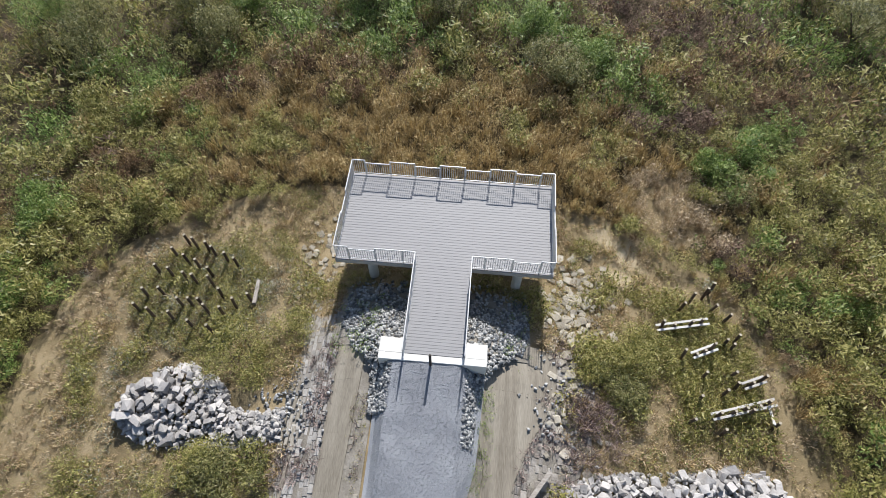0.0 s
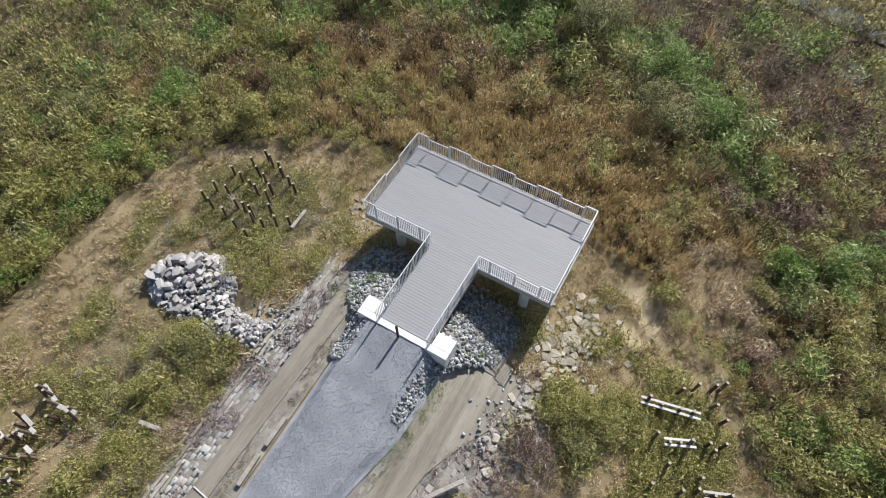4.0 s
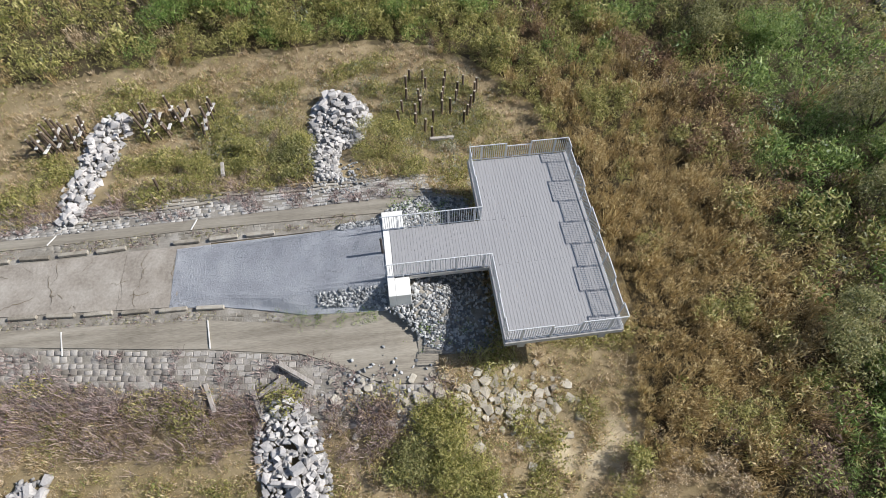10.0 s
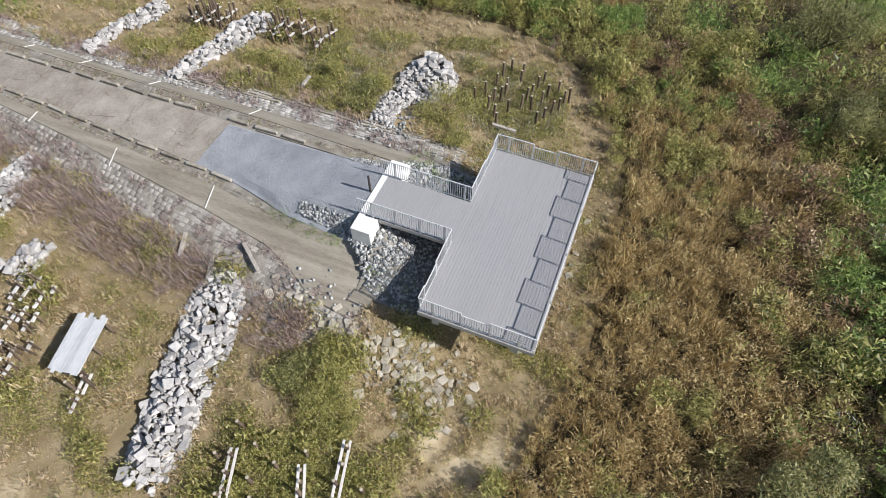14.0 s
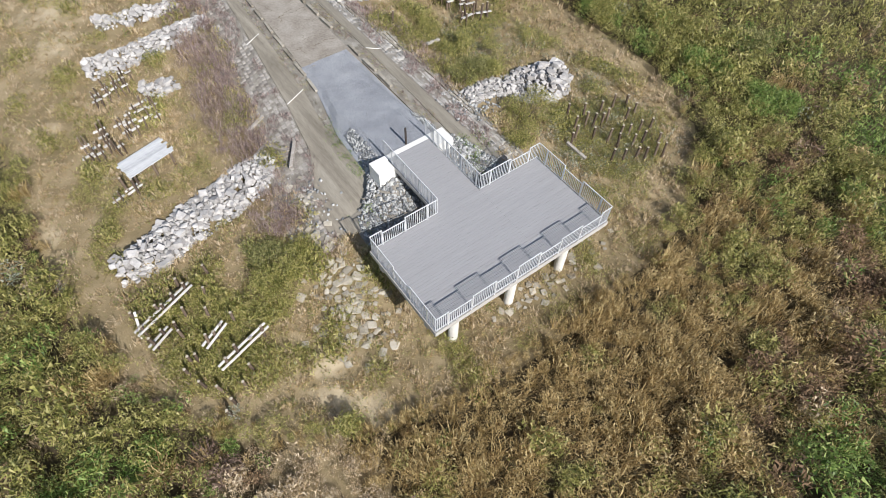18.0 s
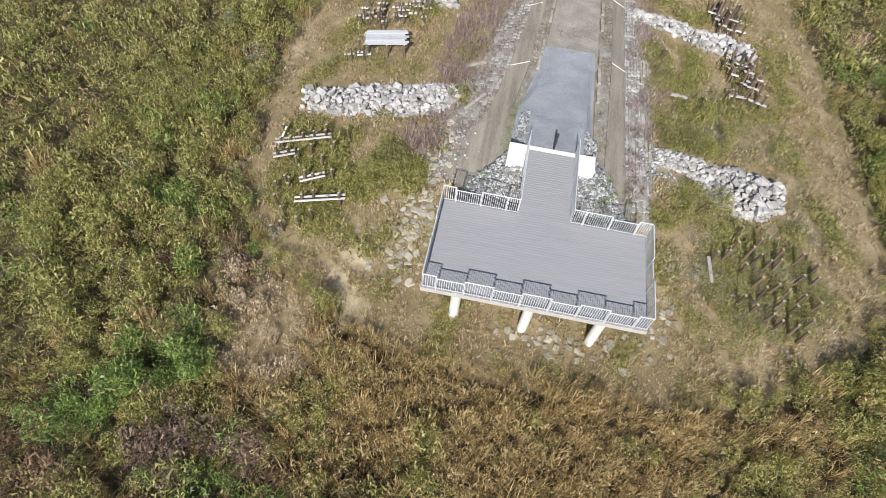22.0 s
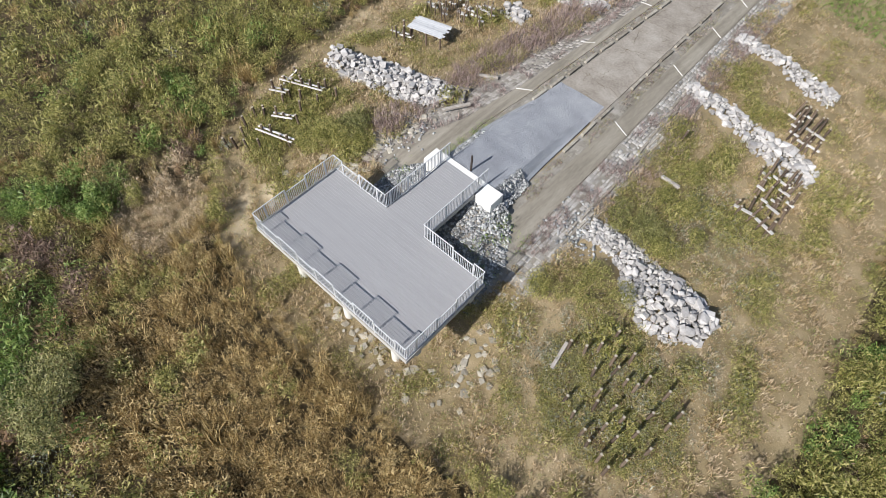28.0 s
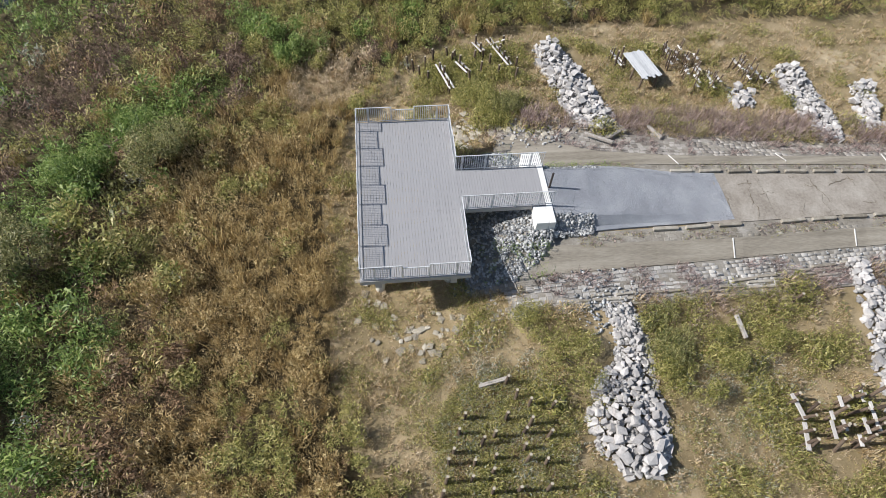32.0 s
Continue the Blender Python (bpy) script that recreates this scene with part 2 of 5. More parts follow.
# ---- mesh helpers ----
def mesh_of(name, bm, mat):
    me = bpy.data.meshes.new(name)
    bm.to_mesh(me)
    bm.free()
    me.materials.append(mat)
    return me


def part(name, bm, mat, parent=None, label="", m=None):
    """Links a bmesh as one object, under a thing or a part."""
    return place(name, mesh_of(name, bm, mat), parent, m, label)


def place(name, me, parent=None, m=None, label=""):
    ob = new(name, me)
    if m is not None:
        ob.matrix_basis = m
    ob.parent = parent
    if label:
        ob["label"] = label
    return ob


def box(x0, x1, y0, y1, z0, z1, bevel=0.0):
    bm = bmesh.new()
    v = [bm.verts.new((x, y, z)) for z in (z0, z1) for x, y in ((x0, y0), (x1, y0), (x1, y1), (x0, y1))]
    for f in ((3, 2, 1, 0), (4, 5, 6, 7), (0, 1, 5, 4), (1, 2, 6, 5), (2, 3, 7, 6), (3, 0, 4, 7)):
        bm.faces.new([v[i] for i in f])
    if bevel:
        bmesh.ops.bevel(bm, geom=bm.edges[:], offset=bevel, segments=1, affect="EDGES")
    return bm


def rod(r, length, sides=8, taper=1.0):
    bm = bmesh.new()
    bmesh.ops.create_cone(bm, cap_ends=True, segments=sides, radius1=r, radius2=r * taper, depth=length, matrix=Matrix.Translation((0, 0, length / 2)))
    return bm


def rock_mesh(name, seed, mat, points=15):
    """An angular broken stone about 1 m across."""
    rng = random.Random(seed)
    bm = bmesh.new()
    sx, sy, sz = rng.uniform(0.36, 0.52), rng.uniform(0.30, 0.44), rng.uniform(0.20, 0.36)
    corners = [(a, c, d) for a in (-1, 1) for c in (-1, 1) for d in (-1, 1)]
    for a, c, d in rng.sample(corners, 7):
        k = rng.uniform(0.62, 1.0)
        bm.verts.new((a * k * sx * rng.uniform(0.7, 1), c * k * sy * rng.uniform(0.7, 1), d * k * sz * rng.uniform(0.7, 1)))
    for _ in range(points - 8):
        v = Vector((rng.gauss(0, 1), rng.gauss(0, 1), rng.gauss(0, 1))).normalized() * rng.uniform(0.85, 1.12)
        bm.verts.new((v.x * sx, v.y * sy, v.z * sz))
    out = bmesh.ops.convex_hull(bm, input=bm.verts[:])
    bmesh.ops.delete(bm, geom=list({g for g in out["geom_interior"] + out["geom_unused"] if isinstance(g, bmesh.types.BMVert)}), context="VERTS")
    bmesh.ops.recalc_face_normals(bm, faces=bm.faces[:])
    return mesh_of(name, bm, mat)


def quads_mesh(name, verts, mat):
    """One mesh of loose faces from an array of (n, corners, 3)."""
    n, q = verts.shape[:2]
    me = bpy.data.meshes.new(name)
    me.vertices.add(q * n)
    me.vertices.foreach_set("co", verts.astype(np.float32).ravel())
    me.loops.add(q * n)
    me.loops.foreach_set("vertex_index", np.arange(q * n, dtype=np.int32))
    me.polygons.add(n)
    me.polygons.foreach_set("loop_start", np.arange(0, q * n, q, dtype=np.int32))
    me.update(calc_edges=True)
    me.materials.append(mat)
    return me


def tris_mesh(name, verts, tris, mat):
    me = bpy.data.meshes.new(name)
    me.vertices.add(len(verts))
    me.vertices.foreach_set("co", verts.astype(np.float32).ravel())
    me.loops.add(3 * len(tris))
    me.loops.foreach_set("vertex_index", tris.astype(np.int32).ravel())
    me.polygons.add(len(tris))
    me.polygons.foreach_set("loop_start", np.arange(0, 3 * len(tris), 3, dtype=np.int32))
    me.update(calc_edges=True)
    me.materials.append(mat)
    return me


# ---- the lie of the land ----
ROAD_X = -0.72
PROF_D = np.array([0, 2.4, 3.5, 6.5, 9.0, 13.0, 20.0, 60.0])
PROF_Z = np.array([-0.85, -0.90, -1.42, -2.0, -2.6, -3.0, -3.5, -3.8])
BASE_Z = -3.5


def smooth(a, b, x):
    k = np.clip((x - a) / (b - a), 0, 1)
    return k * k * (3 - 2 * k)


def land(x, y):
    """Height of the ground; takes numbers or arrays."""
    p = np.interp(np.abs(np.asarray(x) - ROAD_X), PROF_D, PROF_Z)
    m = 1 - smooth(-1.5, 8.0, np.asarray(y, dtype=float))
    return np.where(p > BASE_Z, BASE_Z + (p - BASE_Z) * m, p)


def waves(x, y, k, seed):
    """Smooth pseudo-noise between about -1 and 1 over the plan, with features about 1/k metres."""
    rng = np.random.RandomState(seed)
    out = np.zeros_like(np.asarray(x, dtype=float))
    for i in range(7):
        a, f, p = rng.uniform(0, 6.28), k * rng.uniform(0.6, 2.2), rng.uniform(0, 6.28)
        out = out + np.sin((x * np.cos(a) + y * np.sin(a)) * f * 6.28 + p + 1.3 * np.sin((x * np.sin(a) - y * np.cos(a)) * f * 3.1 + p * 2))
    return out / 3.6


def ring(x, y):
    """1 on the mown track round the mound, less inside it."""
    a, yc, r = np.where(x < 0, np.interp(y, [-30, -21, -12, -4], [16.8, 17.5, 18.5, 19.2]), 18.3), np.where(x < 0, -5.0, -8.0), np.where(x < 0, 15.4, 18.4)
    u, v = np.abs((x + 0.5) / a), np.clip((y - yc) / r, 0, None)
    return (u ** 2.6 + v ** 2.6) ** (1 / 2.6)


def build_ground():
    fine = np.arange(-48, 48.01, 0.5)
    far = np.array([54, 64, 80, 110, 160, 260, 500, 1000, 2000.0])
    ax = np.concatenate([-far[::-1], fine, far])
    gx, gy = np.meshgrid(ax, ax, indexing="ij")
    gz = land(gx, gy) + np.where(np.abs(gx - ROAD_X) > 6.0, 0.06 * waves(gx, gy, 0.25, 3), 0.0)
    gz -= np.where((gx < 7.0) & (gx > -6.3) & (gy < 1.5), 0.10, 0.0)
    n = len(ax)
    verts = np.stack([gx, gy, gz], -1).reshape(-1, 3)
    i = np.arange(n * n).reshape(n, n)
    a, b, c, d = i[:-1, :-1].ravel(), i[1:, :-1].ravel(), i[1:, 1:].ravel(), i[:-1, 1:].ravel()
    tris = np.concatenate([np.stack([a, b, c], 1), np.stack([a, c, d], 1)])
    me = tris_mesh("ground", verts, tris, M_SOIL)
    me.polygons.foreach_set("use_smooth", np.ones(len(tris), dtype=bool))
    # faces outside the track take the soil with weed shade in its colour
    me.materials.append(M_LOAM_SHADE)
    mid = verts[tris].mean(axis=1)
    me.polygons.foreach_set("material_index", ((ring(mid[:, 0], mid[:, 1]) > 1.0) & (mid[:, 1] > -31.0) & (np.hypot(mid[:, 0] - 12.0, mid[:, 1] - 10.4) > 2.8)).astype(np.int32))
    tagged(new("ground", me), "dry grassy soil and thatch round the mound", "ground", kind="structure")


build_ground()


def sheet(name, mat, left, right, y0, y1, lift, step=0.5, cols=6, parent=None, bumpy=0.0, height=None):
    """A thick strip of paving that follows the land between two edge lines x = left(y), right(y)."""
    ys = np.linspace(y0, y1, max(2, round((y1 - y0) / step) + 1))
    bm = bmesh.new()
    rows = []
    for y in map(float, ys):
        l, r = left(y), right(y)
        row = []
        for k in range(cols + 1):
            x = l + (r - l) * k / cols
            z = float(land(x, y)) if height is None else height(x, y)
            row.append(bm.verts.new((x, y, z + lift + (bumpy * noise.noise((x * 1.3, y * 1.3, 0)) if bumpy else 0))))
        rows.append(row)
    for a, b in zip(rows, rows[1:]):
        for k in range(cols):
            bm.faces.new((a[k], a[k + 1], b[k + 1], b[k]))
    rim = [e for e in bm.edges if len(e.link_faces) == 1]
    out = bmesh.ops.extrude_edge_only(bm, edges=rim)
    for v in (g for g in out["geom"] if isinstance(g, bmesh.types.BMVert)):
        v.co.z -= 0.3
    return part(name, bm, mat, parent)


def line(*pts):
    """A piecewise straight x = f(y) through (y, x) pairs."""
    ys, xs = [p[0] for p in pts], [p[1] for p in pts]
    return lambda y: float(np.interp(y, ys, xs))


# ---- road, channels, gravel ----
ROAD_W = line((-32, -2.1), (-16, -2.25), (-5, -2.35))
ROAD_E = line((-32, -0.15), (-24, 0.15), (-15.5, 0.62), (-8.4, 1.1))
road = tagged(new("road"), "cracked old concrete road slabs on the mound", "road", kind="structure")
edges = [-31.2, -26.2, -19.6, -13.2, -9.4]
for i, (a, b) in enumerate(zip(edges, edges[1:])):
    sheet("slab", M_CONC, ROAD_W, ROAD_E, a + 0.008, b - 0.008, 0.02 + 0.006 * (i % 2), 0.45, 6, road, 0.012)
CH_W_IN = line((-33, -3.0), (-16.1, -3.12), (-10.4, -3.22), (0.5, -3.0))
CH_W_OUT = line((-33, -3.8), (-16.3, -3.98), (-10.4, -4.14), (0.5, -4.35))
CH_E_IN = line((-33, 0.3), (-23.5, 0.75), (-17.2, 1.22), (-9.2, 1.76), (-5, 2.35), (-3.2, 1.9), (0.5, 1.9))
CH_E_OUT = line((-33, 0.7), (-23.5, 1.3), (-17.2, 1.95), (-9.4, 2.88), (-5.2, 3.6), (-3.6, 4.3), (-2.0, 5.2), (0.6, 5.5))
for name, inner, outer, end, label in (("channel_west", CH_W_IN, CH_W_OUT, 0.4, "shallow stained concrete drainage channel beside the road"), ("channel_east", CH_E_IN, CH_E_OUT, 0.6, "shallow concrete channel widening to an apron by the deck")):
    chan = tagged(new(name), label, "channel", kind="structure")
    stops = np.linspace(-31.2, end, 15)
    for i, (a, b) in enumerate(zip(stops, stops[1:])):
        sheet("channel_slab", M_CHAN, inner, outer, float(a) + 0.001, float(b) - 0.001, 0.02 + 0.002 * (i % 2), 0.45, 5, chan, 0.012)
verge = tagged(new("verge"), "dusty weedy verge strips between road and channels", "verge", kind="structure")
sheet("verge_strip", M_VERGE, lambda y: CH_W_IN(y) + 0.01, lambda y: ROAD_W(y) - 0.01, -31.2, 0.4, -0.02, 0.5, 3, verge, 0.03)
sheet("verge_strip", M_VERGE, lambda y: ROAD_E(y) + 0.01, lambda y: CH_E_IN(y) - 0.01, -31.2, -3.4, -0.02, 0.5, 3, verge, 0.03)
sheet("slope_bed", M_VERGE, lambda y: CH_W_OUT(y) - 1.95, lambda y: CH_W_OUT(y) - 0.01, -31.2, 2.0, -0.02, 0.3, 8, verge, 0.06)
sheet("slope_bed", M_VERGE, lambda y: CH_E_OUT(y) + 0.01, lambda y: CH_E_OUT(y) + 2.5, -31.2, 0.6, -0.02, 0.3, 10, verge, 0.07)


GR_W = line((-10.9, -2.12), (-9, -2.2), (-5, -2.25), (-1.3, -2.4))
GR_E = line((-10.9, 0.95), (-8.4, 1.25), (-5, 2.0), (-1.3, 2.2))


def gravel_z(x, y):
    """The gravel's height: a ramp up to the deck whose shoulders fall to the land."""
    top = np.interp(y, [-10.7, -8.4, -1.2], [-0.84, -0.70, 0.06])
    half = np.interp(y, [-10, -1.2], [1.55, 1.30])
    k = max(float(smooth(0.0, 0.95, abs(x + 0.3) - half)), 1 - float(smooth(0.0, 0.55, min(x - GR_W(y), GR_E(y) - x, y + 10.9))))
    return float(top * (1 - k) + (land(x, y) + 0.04) * k)


gravel = tagged(sheet("gravel_path", M_GRAV, GR_W, GR_E, -10.9, -1.26, 0.0, 0.25, 26, None, 0.03, gravel_z), "blue-grey crushed gravel path sloping up to the deck", "path", kind="structure")


# ---- the deck ----
DECK_Z, HI, LO = 0.12, 1.07, 0.88
W, NEAR, FRONT, RAMP, END = 4.88, 3.3, 8.2, 1.25, -0.95
deck = tagged(new("observation_deck"), "T-shaped grey composite viewing deck with pale metal railings on concrete columns", "deck")
board_mesh = {}


def board(x0, x1, y):
    key = round(x1 - x0, 3)
    if key not in board_mesh:
        board_mesh[key] = mesh_of("board", box(-key / 2, key / 2, 0, 0.139, -0.03, 0, 0.004), M_DECK)
    place("board", board_mesh[key], deck, pose((x0 + x1) / 2, y, DECK_Z))


y = END
while y < NEAR - 0.06 - 0.07:
    board(-RAMP, RAMP, y)
    y += 0.1455
while y + 0.139 < FRONT + 0.07:
    split = 1.22 if int(y * 7) % 2 else -1.22
    board(-W - 0.03, split - 0.002, y)
    board(split + 0.002, W + 0.03, y)
    y += 0.1455
D_FRONT = y
for name, a in (("fascia", (-W - 0.06, W + 0.06, D_FRONT, D_FRONT + 0.04, -0.17, 0.085)), ("fascia", (-W - 0.06, -W - 0.02, NEAR - 0.03, D_FRONT - 0.002, -0.17, 0.085)),
                ("fascia", (W + 0.02, W + 0.06, NEAR - 0.03, D_FRONT - 0.002, -0.17, 0.085)), ("fascia", (-W - 0.06, -RAMP - 0.03, NEAR - 0.07, NEAR - 0.032, -0.17, 0.085)),
                ("fascia", (RAMP + 0.03, W + 0.06, NEAR - 0.07, NEAR - 0.032, -0.17, 0.085)), ("fascia", (-RAMP - 0.028, -RAMP + 0.01, -0.28, NEAR - 0.032, -0.15, 0.085)),
                ("fascia", (RAMP - 0.01, RAMP + 0.028, -0.28, NEAR - 0.032, -0.15, 0.085)), ("girder", (-W, W, 7.3, 7.6, -0.62, -0.22)), ("girder", (-W, W, 3.85, 4.15, -0.62, -0.22))):
    part(name, box(*a, 0.006), M_BEAM, deck)
joist_me = mesh_of("joist", box(-0.025, 0.025, NEAR, FRONT, -0.215, 0.085), M_BEAM)
for k in range(15):
    place("joist", joist_me, deck, pose(-4.55 + 0.65 * k, 0, 0))
joist_me = mesh_of("joist", box(-0.025, 0.025, -0.7, NEAR - 0.08, -0.2, 0.085), M_BEAM)
for k in range(4):
    place("joist", joist_me, deck, pose(-0.96 + 0.64 * k, 0, 0))
col_me = mesh_of("column", rod(0.24, 3.6, 20), M_COL)
for x, yy in ((-3.35, 7.45), (-0.05, 7.45), (3.35, 7.45), (-3.5, 4.0), (0.0, 4.0), (3.5, 4.0)):
    place("column", col_me, deck, pose(x, yy, -4.22), "round cast concrete column")

picket_me = {}
for h in (HI, LO):
    picket_me[h] = mesh_of("picket", box(-0.011, 0.011, -0.011, 0.011, 0.11, h - 0.03), M_RAIL)
post_me = {h: mesh_of("post", box(-0.022, 0.022, -0.022, 0.022, -0.12, h - 0.01, 0.003), M_RAIL) for h in (HI, LO)}


def rail_run(start, direction, cells, posts=True):
    """A railing from start along direction (unit vector): cells of (length, height); posts stand between the cells."""
    s = 0.0
    ang = math.degrees(math.atan2(direction[1], direction[0]))
    for i, (length, h) in enumerate(cells):
        m = pose(start[0] + direction[0] * s, start[1] + direction[1] * s, DECK_Z, 0, 0, ang)
        panel = part("rail_panel", box(0.0, length, -0.022, 0.022, h - 0.036, h, 0.006), M_RAIL, deck, "pale grey metal guard rail panel", m)
        part("bottom_rail", box(0.002, length - 0.002, -0.015, 0.015, 0.085, 0.115), M_RAIL, panel)
        n = max(2, round(length / 0.105))
        for k in range(n):
            place("picket", picket_me[h], panel, pose((k + 0.5) * length / n, 0, 0))
        s += length
        if posts and i < len(cells) - 1:
            hp = max(h, cells[i + 1][1])
            place("post", post_me[hp], panel, pose(length, 0, 0))


F, Hf = 1.22, 0.61
rail_run((-W, FRONT), (1, 0), [(Hf, HI), (F, LO), (F, HI), (F, LO), (F, HI), (F, LO), (F, HI), (F, LO), (Hf, HI)])
for s in (-1, 1):
    rail_run((s * W, NEAR), (0, 1), [(Hf, HI), (F, HI), (F, LO), (F, HI), (0.63, HI)])
    rail_run((s * W, NEAR), (-s, 0), [(Hf, HI), (F, LO), (F, HI), (W - RAMP - Hf - 2 * F, HI)])
    rail_run((s * RAMP, NEAR), (0, -1), [(0.33, HI), (1.19, HI), (1.19, HI), (1.15, HI), (0.71, HI)])

# abutment: backwall between two wing blocks, with a seat for the deck
ab = tagged(new("abutment"), "pale new concrete abutment block at the deck entrance", "abutment", kind="structure")
for name, a in (("backwall", (-2.32, 2.18, -1.27, -0.96, -1.6, 0.105)), ("wing_block", (-2.32, -1.285, -0.955, -0.3, -1.6, 0.10)), ("wing_block", (1.285, 2.18, -0.955, -0.3, -1.6, 0.10)),
                ("bearing_seat", (-1.28, 1.28, -0.955, -0.3, -1.6, -0.21))):
    part(name, box(*a, 0.015), M_NEWC, ab)
bol = tagged(new("bollard"), "dark brown steel bollard in the middle of the deck entrance", "bollard")
part("tube", rod(0.055, 1.25, 14), M_IRON, bol, "", pose(-0.12, -1.36, -0.12))
part("cap", rod(0.06, 0.03, 14, 0.6), M_IRON, bol, "", pose(-0.12, -1.36, 1.13))

# ---- rock piles ----
ROCKS = [rock_mesh("rock", 10 + i, M_RIP, 11 + i % 5) for i in range(16)]
STONES = [rock_mesh("stone", 60 + i, M_STONE, 9 + i % 3) for i in range(12)]
rng = random.Random(5)


def put_rock(parent, x, y, z, size, name="rock"):
    m = pose(x, y, z, rng.uniform(-20, 20), rng.uniform(-20, 20), rng.uniform(0, 360)) @ Matrix.Diagonal((size * rng.uniform(0.85, 1.25), size * rng.uniform(0.8, 1.1), size * rng.uniform(0.8, 1.15), 1))
    return place(name, rng.choice(STONES if name == "stone" else ROCKS), parent, m)


BASE = []
for me in ROCKS:
    me.calc_loop_triangles()
    BASE.append((np.array([q.co[:] for q in me.vertices]), np.array([t.vertices[:] for t in me.loop_triangles])))


def rubble(spots, parent, mat=None):
    """Small stones joined into one part, at (x, y, z, size) spots."""
    tv, tt, count = [], [], 0
    for x, yy, z, size in spots:
        v, t = BASE[rng.randrange(len(BASE))]
        m = np.array(Euler([rng.uniform(0, 6.28) for _ in range(3)]).to_matrix())
        tv.append((v * size * np.array([rng.uniform(0.8, 1.25) for _ in range(3)])) @ m.T + (x, yy, z))
        tt.append(t + count)
        count += len(v)
    ob = new("loose_rubble", tris_mesh("loose_rubble", np.concatenate(tv), np.concatenate(tt), mat or M_RIPS))
    ob.parent = parent
    ob["kind"] = "stuff"


def pile(label, spine, sizes, tall, dense=1.0):
    """A bank of dumped stone along a spine of (x, y, half width) stations."""
    top = tagged(new("rock_pile"), label, "rock pile", "rock piles on the mound")
    xs = [s[0] for s in spine]
    total = abs(xs[-1] - xs[0])
    order = sorted(spine)
    ox, oy, ow = [s[0] for s in order], [s[1] for s in order], [s[2] for s in order]
    n = int(total * np.mean(ow) * 2 / (np.mean(sizes) ** 2) * 3.6 * dense)
    placed = []
    for _ in range(n * 25):
        if len(placed) >= n:
            break
        x = rng.uniform(ox[0] - 0.2, ox[-1] + 0.2)
        u = rng.uniform(-1, 1)
        w = np.interp(x, ox, ow)
        yy = np.interp(x, ox, oy) + u * w
        k = abs(x - xs[0]) / total
        size = (sizes[0] + (sizes[1] - sizes[0]) * k) * rng.choice((0.5, 0.6, 0.75, 0.9, 1.0, 1.15, 1.3))
        layer = 0.0 if len(placed) < n * 0.62 else 1.0
        h = tall * max(0.0, 1 - abs(u) ** 2.2) * (0.45 + 0.55 * k)
        if any((x - a) ** 2 + (yy - b) ** 2 < (0.25 * (size + c)) ** 2 for a, b, c, l in placed if l == layer):
            continue
        placed.append((x, yy, size, layer))
        put_rock(top, x, yy, float(land(x, yy)) + size * 0.16 + h * (0.45 + 0.55 * layer), size)
    fill = []
    for _ in range(int(n * 2.0)):
        x = rng.uniform(ox[0] - 0.1, ox[-1] + 0.1)
        u = rng.uniform(-1, 1)
        yy = np.interp(x, ox, oy) + u * np.interp(x, ox, ow) * 1.05
        k = abs(x - xs[0]) / total
        size = rng.uniform(0.16, 0.36)
        fill.append((x, yy, float(land(x, yy)) + 0.05 + tall * max(0.0, 1 - u * u) * (0.45 + 0.55 * k) * rng.uniform(0.2, 0.8), size))
    rubble(fill, top)
    return top


pile("bank of broken limestone boulders running down from the brick slope", [(-6.3, -3.9, 0.7), (-7.2, -4.2, 0.7), (-8.6, -4.1, 0.85), (-9.5, -3.5, 1.45), (-11.2, -3.2, 1.9), (-12.6, -3.3, 1.55), (-13.5, -3.5, 0.9)], (0.28, 0.58), 0.6, 1.25)
pile("pale limestone riprap bank beside timber frames", [(-4.9, -16.6, 0.5), (-6.6, -16.8, 0.75), (-9.6, -16.7, 1.0), (-12.0, -16.5, 1.15), (-13.3, -16.3, 0.7)], (0.42, 0.62), 0.5)
pile("narrow pale limestone riprap bank", [(-4.9, -23.2, 0.5), (-7.6, -23.7, 0.6), (-9.8, -23.5, 0.85), (-11.6, -23.4, 0.7)], (0.42, 0.58), 0.45)
pile("long high bank of pale broken limestone", [(5.7, -6.1, 0.9), (7.0, -6.0, 1.3), (9.0, -5.7, 1.35), (11.0, -5.4, 1.3), (12.8, -4.9, 1.25), (14.6, -4.8, 0.85)], (0.44, 0.54), 0.7, 1.25)
pile("pale limestone riprap bank near the far posts", [(3.7, -19.5, 0.8), (6.0, -20.0, 1.1), (8.7, -20.5, 1.0), (11.2, -20.8, 1.0)], (0.42, 0.52), 0.5)
pile("small heap of pale limestone", [(7.3, -16.0, 0.6), (9.0, -16.3, 0.9)], (0.5, 0.55), 0.4)
pile("pale limestone riprap at the far end of the mound", [(4.4, -22.6, 0.7), (6.9, -23.8, 0.8), (9.2, -25.0, 0.8)], (0.5, 0.6), 0.4)


def scatter_stones(label, n_parts, n_rest, where, sizes, group):
    """Loose stones: the first as parts, the rest joined."""
    top = tagged(new("stone_bed"), label, "stones", group)
    rest = []
    for i in range(n_parts + n_rest):
        x, yy, z = where()
        size = rng.uniform(*sizes)
        if i < n_parts:
            put_rock(top, x, yy, z + size * 0.12, size, "stone")
        else:
            rest.append((x, yy, z + size * 0.12, size))
    if rest:
        rubble(rest, top, M_STONES)


def bed_z(x, y):
    """The stone bed: heaped against the abutment, falling away under the deck."""
    return float(land(x, y)) + 0.035 + 0.4 * float((1 - smooth(0.0, 2.6, y)) * (1 - smooth(2.1, 4.0, abs(x))))


